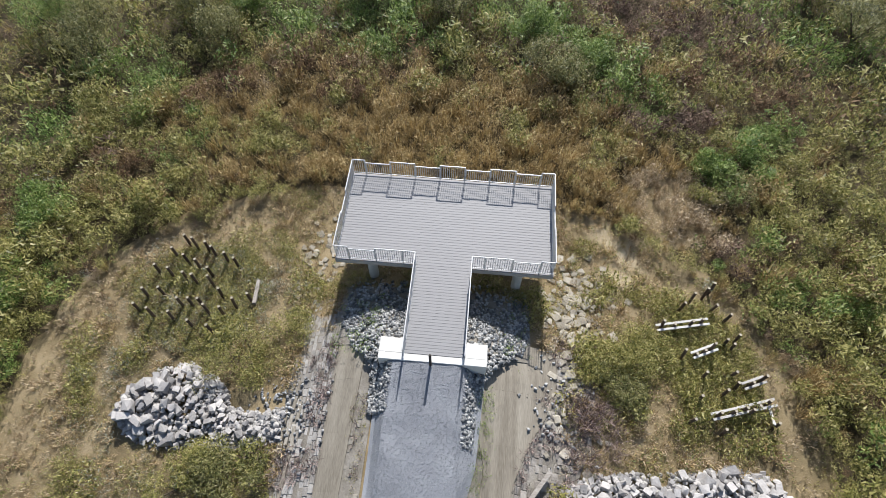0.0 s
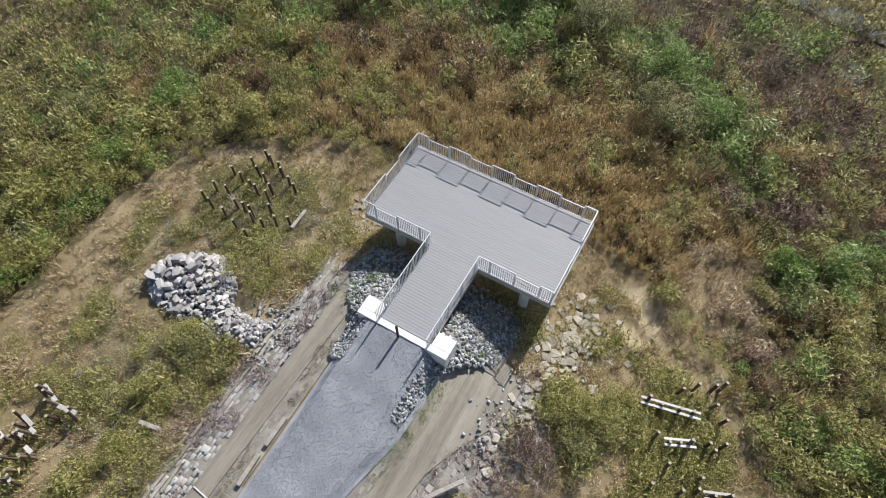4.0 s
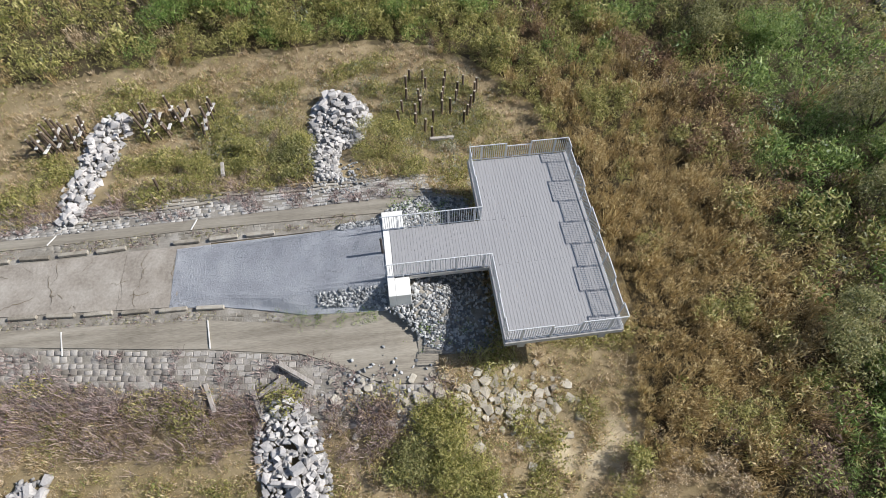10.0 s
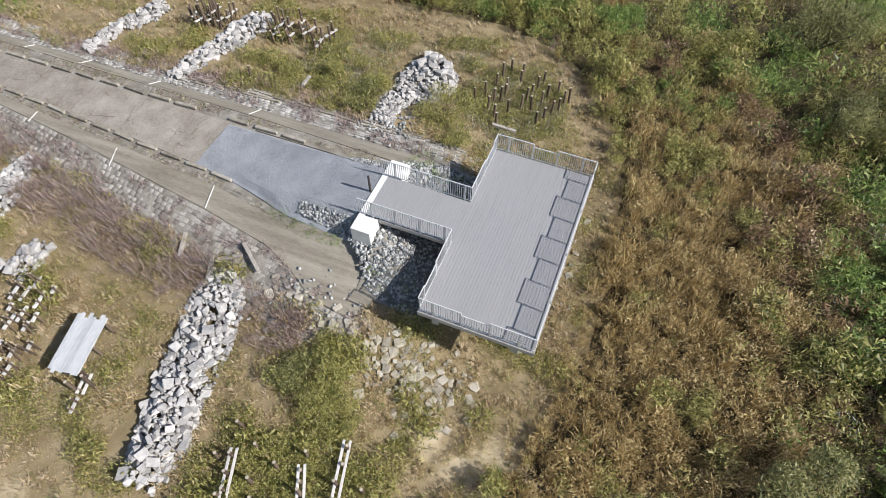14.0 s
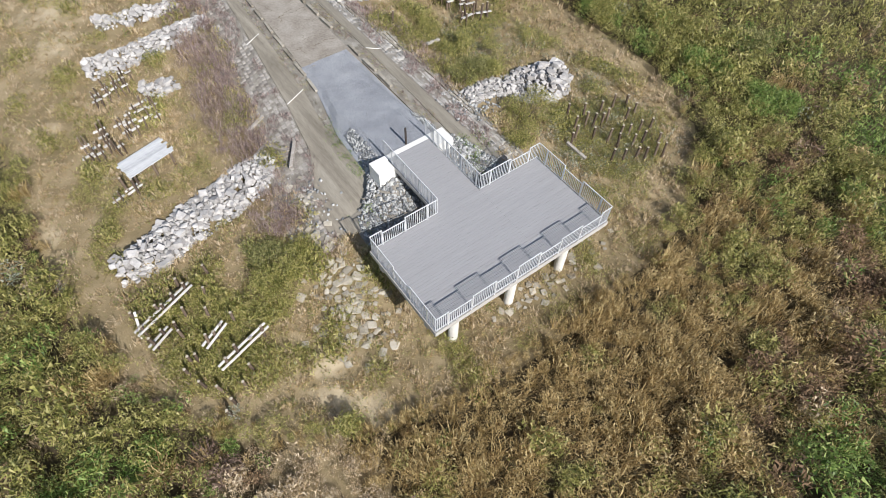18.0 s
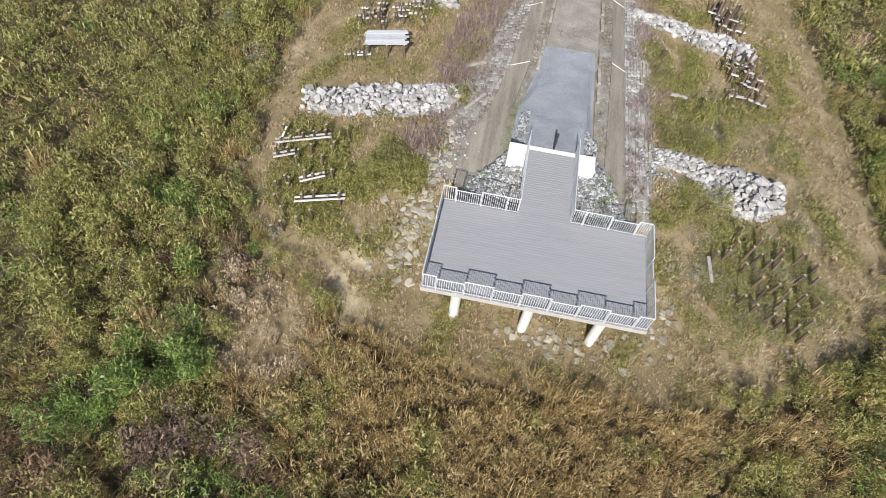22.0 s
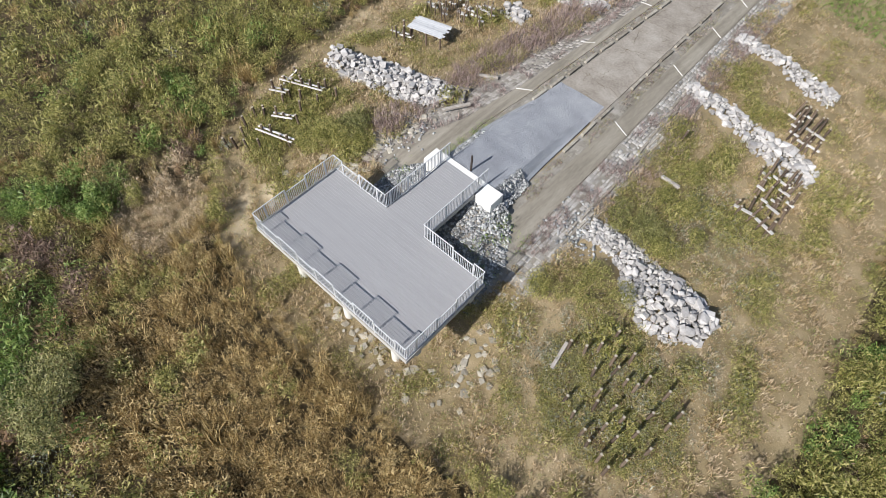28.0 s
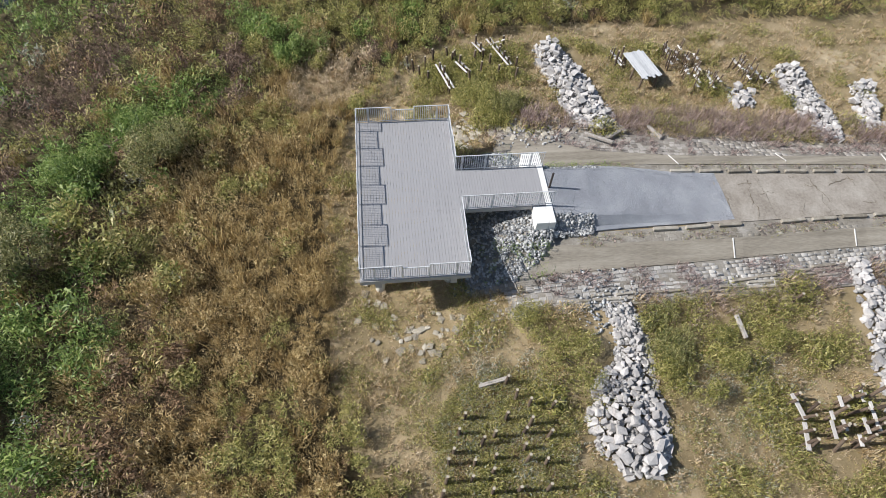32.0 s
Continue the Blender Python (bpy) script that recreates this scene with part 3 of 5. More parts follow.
def under_deck():
    while True:
        x, yy = rng.uniform(-4.8, 4.3), rng.uniform(-1.2, 3.9)
        if (abs(x) < 2.3 and yy < -0.3) or yy > 2.6 + rng.uniform(-0.9, 1.3):
            continue
        if -np.interp(yy, [-1.2, -0.45, 0.85, 5], [2.7, 3.6, 4.4, 4.6]) < x < np.interp(yy, [-1.2, -0.5, -0.1, 1, 5], [2.3, 3.0, 3.8, 4.1, 4.2]):
            return x, yy, bed_z(x, yy)


def beside_gravel():
    s = rng.choice((-1, 1))
    yy = rng.uniform(-4.4 if s > 0 else -3.4, -0.4)
    if s > 0:
        x = rng.uniform(1.35, np.interp(yy, [-4.4, -2.3, -1.6, -0.4], [1.75, 1.95, 2.15, 3.0]))
    else:
        x = -rng.uniform(1.75, np.interp(yy, [-3.4, -1.2, -0.4], [2.5, 2.7, 3.6]))
    base = float(land(x, yy)) + 0.05 + 0.3 * float(smooth(-2.4, -0.6, yy) * (1 - smooth(2.1, 3.4, abs(x))))
    return x, yy, max(base, gravel_z(x, yy) - 0.02)


def rubble_east():
    x, yy = rng.gauss(5.6, 0.7), rng.gauss(-1.9, 1.3)
    return x, yy, float(land(x, yy)) + 0.03


def scree_west():
    x, yy = rng.gauss(-6.1, 0.9), rng.gauss(-3.5, 1.0)
    return min(x, -4.3), yy, float(land(min(x, -4.3), yy)) + 0.05


sheet("stone_base", M_VERGE, lambda y: -4.75, lambda y: 4.2, -0.25, 3.2, 0.0, 0.4, 14, ab, 0.03, bed_z)
scatter_stones("grey crushed stone slope under the deck", 290, 2600, under_deck, (0.12, 0.26), "stone beds")
scatter_stones("grey crushed stone shoulder along the gravel path", 285, 700, beside_gravel, (0.11, 0.25), "stone beds")
scatter_stones("loose pale rubble on the apron edge", 60, 90, rubble_east, (0.06, 0.26), "stone beds")
scatter_stones("pale scree below the brick slope", 60, 200, scree_west, (0.06, 0.24), "stone beds")


def scree_low():
    yy = rng.uniform(-22, -9)
    x = float(np.interp(yy, [-22, -18, -12, -9], [-4.6, -5.0, -5.4, -5.6])) + rng.gauss(0.2, 0.5)
    x = min(x, CH_W_OUT(yy) - 0.1)
    return x, yy, float(land(x, yy)) + 0.05


scatter_stones("pale loose scree along the west paving", 60, 160, scree_low, (0.06, 0.16), "stone beds")


LEDGES = [rock_mesh("slab", 90 + i, M_LEDGE, 15) for i in range(8)]


def ledge(label, cx, cy, sx, sy, n, sizes):
    """Flat jointed bedrock showing through the weeds."""
    top = tagged(new("rock_ledge"), label, "rock ledge", "rock ledges round the deck")
    placed = []
    for _ in range(n * 12):
        if len(placed) >= n:
            break
        x, yy, size = rng.gauss(cx, sx), rng.gauss(cy, sy), rng.uniform(*sizes)
        if any((x - a) ** 2 + (yy - b) ** 2 < (0.30 * (size + c)) ** 2 for a, b, c in placed) or (abs(x) < 4.6 and yy < 7.3):
            continue
        placed.append((x, yy, size))
        m = pose(x, yy, float(land(x, yy)) + 0.06, rng.uniform(-7, 7), rng.uniform(-7, 7), rng.uniform(0, 360)) @ Matrix.Diagonal((size * 1.05, size * 1.05, size * 0.35, 1))
        place("slab", rng.choice(LEDGES), top, m)


ledge("tan jointed bedrock slabs showing through weeds", 6.4, 3.0, 0.75, 1.3, 110, (0.3, 0.8))
ledge("tan bedrock slabs beside the deck partly overgrown", -6.3, 5.4, 0.7, 1.3, 44, (0.2, 0.6))
ledge("tan bedrock slabs at the foot of the front columns", -1.8, 8.0, 1.6, 0.4, 34, (0.2, 0.6))
ledge("dark tumbled paving blocks below the apron", 6.0, -2.6, 0.5, 1.5, 44, (0.25, 0.6))

# gravel chips
gx = np.random.RandomState(4)
cv, ct, cc = [], [], 0
tet = np.array([(-1, -1, -0.6), (1, -0.8, -0.6), (0, 1, -0.6), (0.1, 0, 0.1)]) * 0.5
tetf = np.array([(0, 2, 1), (0, 1, 3), (1, 2, 3), (2, 0, 3)])
for _ in range(13000):
    yy = gx.uniform(-10.9, -1.3)
    x = gx.uniform(GR_W(yy) + 0.05, GR_E(yy) - 0.05)
    a = gx.uniform(0, 6.28)
    s = gx.uniform(0.022, 0.055)
    r = np.array([(math.cos(a), -math.sin(a), 0), (math.sin(a), math.cos(a), 0), (0, 0, 1)])
    cv.append((tet * s) @ r.T + (x, yy, gravel_z(x, yy) + 0.02 + 0.03 * noise.noise((x * 1.3, yy * 1.3, 0))))
    ct.append(tetf + cc)
    cc += 4
chips = new("gravel_chips", tris_mesh("gravel_chips", np.concatenate(cv), np.concatenate(ct), M_CHIP))
chips.parent = gravel
chips["kind"] = "stuff"


# ---- kerb blocks along the road ----
kerb_me = [mesh_of("kerb_block", box(-0.095, 0.095, -0.66, 0.66, -0.08, 0.085, 0.02), M_KERB)]
kerb_me.append(mesh_of("kerb_block", box(-0.09, 0.09, -0.6, 0.6, -0.08, 0.085, 0.025), M_KERB))
for side, x0, y0, n in ((-1, -2.47, -7.07, 14), (1, 1.2, -9.1, 14)):
    for k in range(n):
        yy = y0 - (1.71 if side < 0 else 1.6) * k
        if k in ((3,) if side < 0 else (12,)):
            continue
        x = x0 if side < 0 else float(np.interp(yy, [-30, -24, -15.5, -8.4], [-0.05, 0.25, 0.78, 1.26]))
        if side < 0:
            x = float(np.interp(yy, [-30, -16, -8], [-2.2, -2.44, -2.47]))
        ob = place("kerb_block", kerb_me[1 if side > 0 or k % 5 == 2 else 0], None, pose(x, yy, float(land(x, yy)) + 0.09, rng.uniform(-1, 1), rng.uniform(-3, 3), rng.uniform(-2.5, 2.5) - (2.5 if side > 0 else 0)))
        tagged(ob, "weathered concrete kerb block along the road edge", "kerb block", "kerb blocks along the road")

for x0, x1, yy in ((1.76, 2.9, -9.2), (1.55, 2.5, -15.35), (-3.22, -4.14, -10.4), (-3.15, -3.95, -17.0), (1.0, 1.75, -21.2), (-3.1, -3.9, -22.0), (-3.1, -3.7, -26.1)):
    z0, z1 = float(land(x0, yy)) + 0.05, float(land(x1, yy)) + 0.05
    bm = box(0, math.hypot(x1 - x0, z1 - z0), -0.026, 0.026, -0.02, 0.02, 0.004)
    d = Vector((x1 - x0, 0.04, z1 - z0))
    ob = part("marker_strip", bm, M_WHITE, None, "", Matrix.Translation((x0, yy, z0)) @ d.to_track_quat("X", "Z").to_matrix().to_4x4())
    tagged(ob, "white painted strip set across the channel", "marker strip", "marker strips across the channels")

# cracks and joints in the road
for k in range(44):
    yy, x = (rng.uniform(-31, -10.8) if k % 3 else rng.choice((-12.4, -15.2, -18.6, -23.5)) + rng.gauss(0, 0.7)), rng.uniform(-2.1, 0.7)
    bm = bmesh.new()
    a = rng.choice((0.05, 3.1, 1.45, 1.6, 0.3, 2.8))
    prev = None
    w = rng.uniform(0.004, 0.016)
    for s in range(rng.randint(5, 11)):
        if not (ROAD_W(yy) + 0.05 < x < ROAD_E(yy) - 0.05):
            break
        z = float(land(x, yy)) + 0.045 + 0.012 * noise.noise((x * 1.3, yy * 1.3, 0))
        ww = w * rng.uniform(0.3, 1.6)
        n = Vector((-math.sin(a), math.cos(a), 0)) * ww
        pair = (bm.verts.new((x + n.x, yy + n.y, z)), bm.verts.new((x - n.x, yy - n.y, z)))
        if prev:
            bm.faces.new((prev[0], pair[0], pair[1], prev[1]))
        prev = pair
        b = a + rng.choice((-1, 1)) * rng.uniform(0.1, 0.7)
        x, yy = x + 0.2 * math.cos(b), yy + 0.17 * math.sin(b)
    part("crack", bm, M_CRACK, road, "dirt-filled crack")


# ---- timber: posts, frames, platform ----
post_meshes = []
for h in (1.9, 1.5, 1.1):
    post_meshes.append((h, mesh_of("post", rod(0.078, h, 8, 0.93), M_POST), mesh_of("cut_top", rod(0.07, 0.012, 8), M_CUT)))
thin_posts = []
for h in (1.6, 1.3, 1.0):
    thin_posts.append((h, mesh_of("post", rod(0.05, h, 7, 0.93), M_POST), mesh_of("cut_top", rod(0.046, 0.012, 7), M_CUT)))


def wood_post(x, y, height, lean=(0, 0), parent=None, label="dark round timber post standing in the weeds", kinds=None):
    h, me, cut = min(kinds or post_meshes, key=lambda q: abs(q[0] - height - 0.3))
    m = pose(x, y, float(land(x, y)) + height - h, lean[0], lean[1], rng.uniform(0, 360))
    if parent is None:
        p = tagged(place("timber_post", me, None, m), label, "timber post", "timber posts")
        place("cut_top", cut, p, pose(0, 0, h - 0.004), "pale cut end")
    else:
        p = place("post", me, parent, m)
        place("cut_top", cut, p, pose(0, 0, h - 0.004), "pale cut end")
    return p


plank_me = {}


def plank(length, parent, m, width=0.11, thick=0.05, mat=None):
    key = (round(length, 1), width, mat)
    if key not in plank_me:
        plank_me[key] = mesh_of("plank", box(-key[0] / 2, key[0] / 2, -width / 2, width / 2, -thick / 2, thick / 2, 0.006), mat or M_WOOD)
    return place("plank", plank_me[key], parent, m)


def frame_row(x0, y0, x1, y1, height, posts, label, doubles=True, lean=6, above=0.2, wide=0.11):
    """A row of posts with one or two planks nailed along it."""
    top = tagged(new("plank_barrier"), label, "plank barrier", "plank barriers on the mound")
    L, ang = math.hypot(x1 - x0, y1 - y0), math.degrees(math.atan2(y1 - y0, x1 - x0))
    for k in range(posts):
        u = (k + 0.5) / posts
        wood_post(x0 + (x1 - x0) * u, y0 + (y1 - y0) * u, height + above * rng.uniform(0.3, 1.7), (rng.uniform(-lean, lean), rng.uniform(-lean, lean)), top, "", thin_posts if L < 1.0 and x0 > 0 else None)
    nx, ny = -(y1 - y0) / L, (x1 - x0) / L
    for o in ((-0.13, 0.13) if doubles else (0.09,)):
        x, yy = (x0 + x1) / 2 + nx * o, (y0 + y1) / 2 + ny * o
        z0, z1 = float(land(x0, y0)), float(land(x1, y1))
        plank(L, top, pose(x, yy, (z0 + z1) / 2 + height, 0, -math.degrees(math.atan2(z1 - z0, L)), ang + rng.uniform(-2, 2)), wide)
    return top


FE_LABEL = "row of timber posts carrying two grey weathered planks"
frame_row(10.15, 2.35, 12.8, 3.0, 0.62, 4, FE_LABEL, True, 4, 0.42)
frame_row(11.65, 1.1, 12.95, 1.7, 0.6, 3, FE_LABEL, True, 4, 0.42)
frame_row(13.82, -0.14, 14.88, 0.34, 0.6, 2, FE_LABEL, True, 4, 0.42)
frame_row(12.14, -1.7, 15.16, -0.7, 0.62, 5, FE_LABEL, True, 4, 0.42)
for x, yy in ((15.0, -1.8), (13.8, -1.4), (13.6, -0.2), (13.5, 0.5), (13.0, -0.5), (12.2, 0.2), (11.3, 1.0), (11.6, 3.7), (12.2, 4.2), (12.9, 4.5), (13.7, 1.7), (13.5, 2.0), (14.0, 2.2), (13.6, 3.2), (13.1, 3.8), (13.3, 4.9), (11.2, -1.9), (12.7, -2.3), (11.8, -0.9)):
    wood_post(x, yy, rng.uniform(0.85, 1.15), (rng.uniform(-7, 7), rng.uniform(-7, 7)))
leaning = tagged(new("leaning_plank"), "grey plank leaning on a post beside the barriers", "plank")
plank(1.3, leaning, pose(14.95, -1.25, float(land(14.95, -1.25)) + 0.42, 0, 32, 75), 0.12)

# open field of upright posts west of the deck
FIELD_W = [(-14.7, 1.2), (-14.6, 2.0), (-14.5, 3.4), (-14.0, 4.5), (-13.6, 5.3), (-13.1, 5.1), (-12.4, 4.9), (-11.9, 4.6), (-11.2, 4.3), (-10.5, 4.0), (-11.7, 3.4), (-13.7, 3.2), (-13.7, 2.1), (-13.8, 0.9),
           (-12.8, 0.8), (-12.6, 1.6), (-12.1, 1.6), (-12.9, 3.1), (-12.3, 2.9), (-13.1, 4.0), (-12.5, 3.8), (-11.4, 2.8), (-11.4, 1.5), (-11.7, 0.5), (-10.5, 0.2), (-11.1, 1.2), (-10.3, 1.1), (-10.8, 2.2), (-9.9, 1.6), (-9.2, 2.0)]
for x, yy in FIELD_W:
    wood_post(x, yy, rng.uniform(1.05, 1.3), (rng.uniform(-3, 3), rng.uniform(-3, 3)))

FW_LABEL = "leaning timber posts with a pale plank nailed across"
frame_row(-10.95, -10.62, -12.15, -10.84, 0.72, 2, FW_LABEL, False, 9, 0.6, 0.2)
frame_row(-12.2, -10.72, -13.35, -10.48, 0.72, 2, FW_LABEL, False, 9, 0.6, 0.2)
for x, yy, n in ((-12.04, -12.3, 0.4), (-12.65, -12.07, 0.8), (-12.5, -12.7, 0.5), (-12.6, -13.7, 0.7), (-12.15, -14.2, 1.1), (-11.3, -14.1, 0.6), (-12.65, -14.2, 0.5), (-11.5, -12.9, 0.5), (-13.2, -13.1, 0.5),
                 (-10.35, -19.3, 0.4), (-10.8, -19.95, 0.4), (-11.15, -20.0, 0.4), (-10.8, -19.25, 0.5), (-10.9, -18.77, 0.6), (-11.55, -19.15, 0.7), (-11.1, -18.1, 0.6), (-12.3, -19.2, 0.7), (-11.75, -17.9, 0.65), (-12.4, -18.05, 0.75)):
    frame_row(x - n / 2, yy + 0.03, x + n / 2, yy + rng.uniform(-0.08, 0.05), rng.uniform(0.62, 0.8), 1 if n < 0.45 else 2, FW_LABEL, False, 9, 0.75, 0.17)
for x, yy in ((-10.9, -11.0), (-11.8, -11.3), (-13.3, -11.0), (-13.4, -12.2), (-11.3, -13.4), (-12.9, -14.9), (-11.9, -13.3)):
    wood_post(x, yy, rng.uniform(1.15, 1.5), (rng.uniform(-14, 14), rng.uniform(-10, 10)), None, "dark timber post leaning among the frames")
FE2_LABEL = "short pale plank nailed across timber posts"
for x, yy, n in ((11.65, -16.9, 0.6), (11.6, -17.4, 0.5), (11.0, -17.0, 0.45), (10.95, -17.75, 0.35), (10.5, -17.2, 0.4), (10.3, -17.8, 0.35), (9.9, -17.1, 0.5), (9.85, -17.9, 0.35), (9.7, -18.4, 0.4), (9.3, -18.1, 0.4),
                 (9.9, -14.95, 0.85), (9.85, -14.4, 0.8), (9.15, -14.25, 0.55), (9.85, -13.5, 0.85), (9.2, -13.25, 0.4), (11.2, -14.15, 0.75), (10.6, -14.65, 0.4), (10.7, -13.8, 0.75)):
    frame_row(x + n / 2, yy, x - n / 2, yy - 0.05 + rng.uniform(-0.05, 0.05), rng.uniform(0.55, 0.66), 1 if n < 0.5 else 2, FE2_LABEL, False, 6, 0.5, 0.17)
for x, yy, n in ((12.35, -14.4, 0.7), (12.3, -13.8, 0.55), (12.3, -12.98, 0.5), (13.4, -13.65, 0.5), (12.9, -13.2, 0.45), (13.5, -12.75, 0.65), (12.95, -12.55, 0.55), (11.1, -13.25, 0.5), (10.6, -13.1, 0.45), (11.8, -12.4, 0.5)):
    frame_row(x + n / 2, yy, x - n / 2, yy - 0.07 + rng.uniform(-0.05, 0.05), rng.uniform(0.55, 0.66), 1 if n < 0.5 else 2, FE2_LABEL, False, 6, 0.5, 0.17)
frame_row(13.46, -8.84, 12.82, -8.98, 0.5, 2, FE_LABEL, False, 5, 0.5, 0.14)
frame_row(12.7, -9.1, 11.8, -9.3, 0.5, 2, FE_LABEL, True, 5, 0.5, 0.13)

platform = tagged(new("plank_platform"), "low platform of grey weathered boards on timber posts", "platform")
table = pose(10.95, -10.15, -1.72, 0, 2.5, 11.5)
for k in range(8):
    length = 2.65 + (0.0, 0.18, -0.1, 0.12, 0.0, -0.12, 0.1, 0.05)[k]
    plank(length, platform, table @ pose(0.05 * (k % 3), -0.63 + 0.18 * k, 0.004 * (k % 2)), 0.172, 0.04, M_GREYW)
for x in (-1.1, 0.0, 1.1):
    for yy in (-0.55, 0.55):
        p = table @ Vector((x, yy, 0))
        wood_post(p.x, p.y, p.z - 0.03 - float(land(p.x, p.y)), (0, 0), platform)
    plank(1.4, platform, table @ pose(x, 0, -0.06, 0, 0, 90), 0.1, 0.05)
for x, yy in ((1.45, 0.95), (1.75, 0.4)):
    p = table @ Vector((x, yy, 0))
    wood_post(p.x, p.y, 1.45, (2, -2))

for a, b, z in (((4.0, -6.2), (5.0, -4.8), -1.45), ((5.2, -7.1), (4.5, -6.0), -1.62), ((6.2, -6.9), (5.0, -7.3), -1.72), ((-7.1, -9.4), (-8.2, -9.6), -1.75), ((-9.2, 3.2), (-9.0, 1.8), -2.5), ((5.6, -8.9), (4.4, -9.3), -1.7)):
    d = Vector((b[0] - a[0], b[1] - a[1], float(land(*b) - land(*a))))
    z = max(z, float(land((a[0] + b[0]) / 2, (a[1] + b[1]) / 2)) + 0.09)
    ob = part("timber_beam", box(-d.length / 2, d.length / 2, -0.09, 0.09, -0.08, 0.08, 0.015), M_BEAMW, None, "", Matrix.Translation(((a[0] + b[0]) / 2, (a[1] + b[1]) / 2, z)) @ d.to_track_quat("X", "Z").to_matrix().to_4x4())
    tagged(ob, "weathered timber beam lying on the slope", "timber beam", "loose timber beams")

wood_post(-6.5, -12.6, 1.05, (3, -4), None, "weathered timber post standing at the paving edge")


# ---- weeds, grass and shrubs ----
RS = np.random.RandomState(11)


def tuft(blades, height, spread, width, seed):
    """Bent blades from one root: quads (n, 4, 3)."""
    r = np.random.RandomState(seed)
    a, lean, h = r.uniform(0, 6.28, blades), r.uniform(0.15, 1.0, blades) * spread, r.uniform(0.55, 1.1, blades) * height
    root = r.normal(0, spread * 0.22, (blades, 2))
    d = np.stack([np.cos(a), np.sin(a)], 1)
    n = np.stack([-np.sin(a), np.cos(a)], 1) * width * r.uniform(0.6, 1.4, blades)[:, None]
    z0, z1, z2 = np.zeros(blades), h * 0.62, h
    p0 = np.concatenate([root, z0[:, None]], 1)
    mid = root + d * (lean * 0.42)[:, None]
    p1 = np.concatenate([mid + n, z1[:, None]], 1)
    p3 = np.concatenate([mid - n, z1[:, None]], 1)
    p2 = np.concatenate([root + d * lean[:, None], z2[:, None]], 1)
    return np.stack([p0, p1, p2, p3], 1)


def leafy(leaves, height, radius, size, seed, low=0.35):
    """Loose leaves filling a rounded crown on its upper side."""
    r = np.random.RandomState(seed)
    u = r.normal(0, 1, (leaves, 3))
    u /= np.linalg.norm(u, axis=1)[:, None]
    u *= (r.uniform(0.25, 1, leaves) ** 0.5)[:, None]
    c = u * (radius, radius, height * (1 - low) / 2) + (0, 0, height * (1 + low) / 2)
    a, tilt = r.uniform(0, 6.28, leaves), r.normal(0.3, 0.8, leaves)
    L = size * r.uniform(0.6, 1.35, leaves)
    d = np.stack([np.cos(a) * np.cos(tilt), np.sin(a) * np.cos(tilt), -np.sin(tilt)], 1)
    s = np.stack([-np.sin(a), np.cos(a), r.normal(0, 0.45, leaves)], 1)
    s /= np.linalg.norm(s, axis=1)[:, None]
    return np.stack([c - d * L[:, None] * 0.4 + s * L[:, None] * 0.18, c + d * L[:, None] * 0.7, c - d * L[:, None] * 0.4 - s * L[:, None] * 0.18], 1)


def spread_of(templates, pts, scales):
    """Copies of the templates, turned and scaled, at pts."""
    out = []
    pick = RS.randint(0, len(templates), len(pts))
    for i, t in enumerate(templates):
        sel = pick == i
        p, s = pts[sel], scales[sel]
        if not len(p):
            continue
        a = RS.uniform(0, 6.28, len(p))
        c, sn = np.cos(a)[:, None, None], np.sin(a)[:, None, None]
        x, y, z = t[None, ..., 0], t[None, ..., 1], t[None, ..., 2]
        k = s[:, None, None]
        zs = k * RS.uniform(0.8, 1.2, len(p))[:, None, None]
        v = np.stack([(x * c - y * sn) * k + p[:, 0, None, None], (x * sn + y * c) * k + p[:, 1, None, None], z * zs + p[:, 2, None, None]], -1)
        out.append(v.reshape(-1, t.shape[1], 3))
    return np.concatenate(out)


def stuff(name, label, templates, pts, scales, mat, category):
    ob = new(name, quads_mesh(name, spread_of(templates, pts, scales), mat))
    return tagged(ob, label, category, kind="stuff")


W_FOOT = ((-33, -21, -18, -12, -8, 0.3), (-4.4, -4.7, -5.0, -5.6, -6.0, -5.9))
E_FOOT = ((-33, -23, -19, -13, -7, -4.3, 0.4), (2.2, 3.0, 3.7, 4.6, 5.4, 6.0, 6.5))


def on_paving(x, y):
    """True on road, channels, paving and the stones under the deck."""
    ragged = RS.uniform(0, 0.6, x.shape)
    strip = (x > np.interp(y, *W_FOOT) + 0.3 * ragged) & (x < np.interp(y, *E_FOOT) - ragged) & (y < 0.4)
    under = (x > -4.7) & (x < 4.3) & (y > -1) & (y < 2.9 + ragged)
    return strip | under


PILES = [(-5.6, -13.6, -3.6, 1.2), (-4.4, -13.1, -16.2, 1.0), (-4.3, -11.4, -23.0, 0.8), (5.9, 14.4, -5.7, 1.2), (3.7, 11.2, -20.1, 0.9), (7.0, 9.4, -16.2, 0.7), (4.4, 9.2, -23.6, 0.7)]


def on_pile(x, y):
    hit = np.zeros(x.shape, dtype=bool)
    for a, b, yc, w in PILES:
        hit |= (x > min(a, b)) & (x < max(a, b)) & (np.abs(y - yc) < w)
    return hit


def near(x, y, cx, cy, rx, ry=None):
    return np.exp(-((x - cx) / rx) ** 2 - ((y - cy) / (ry or rx)) ** 2)


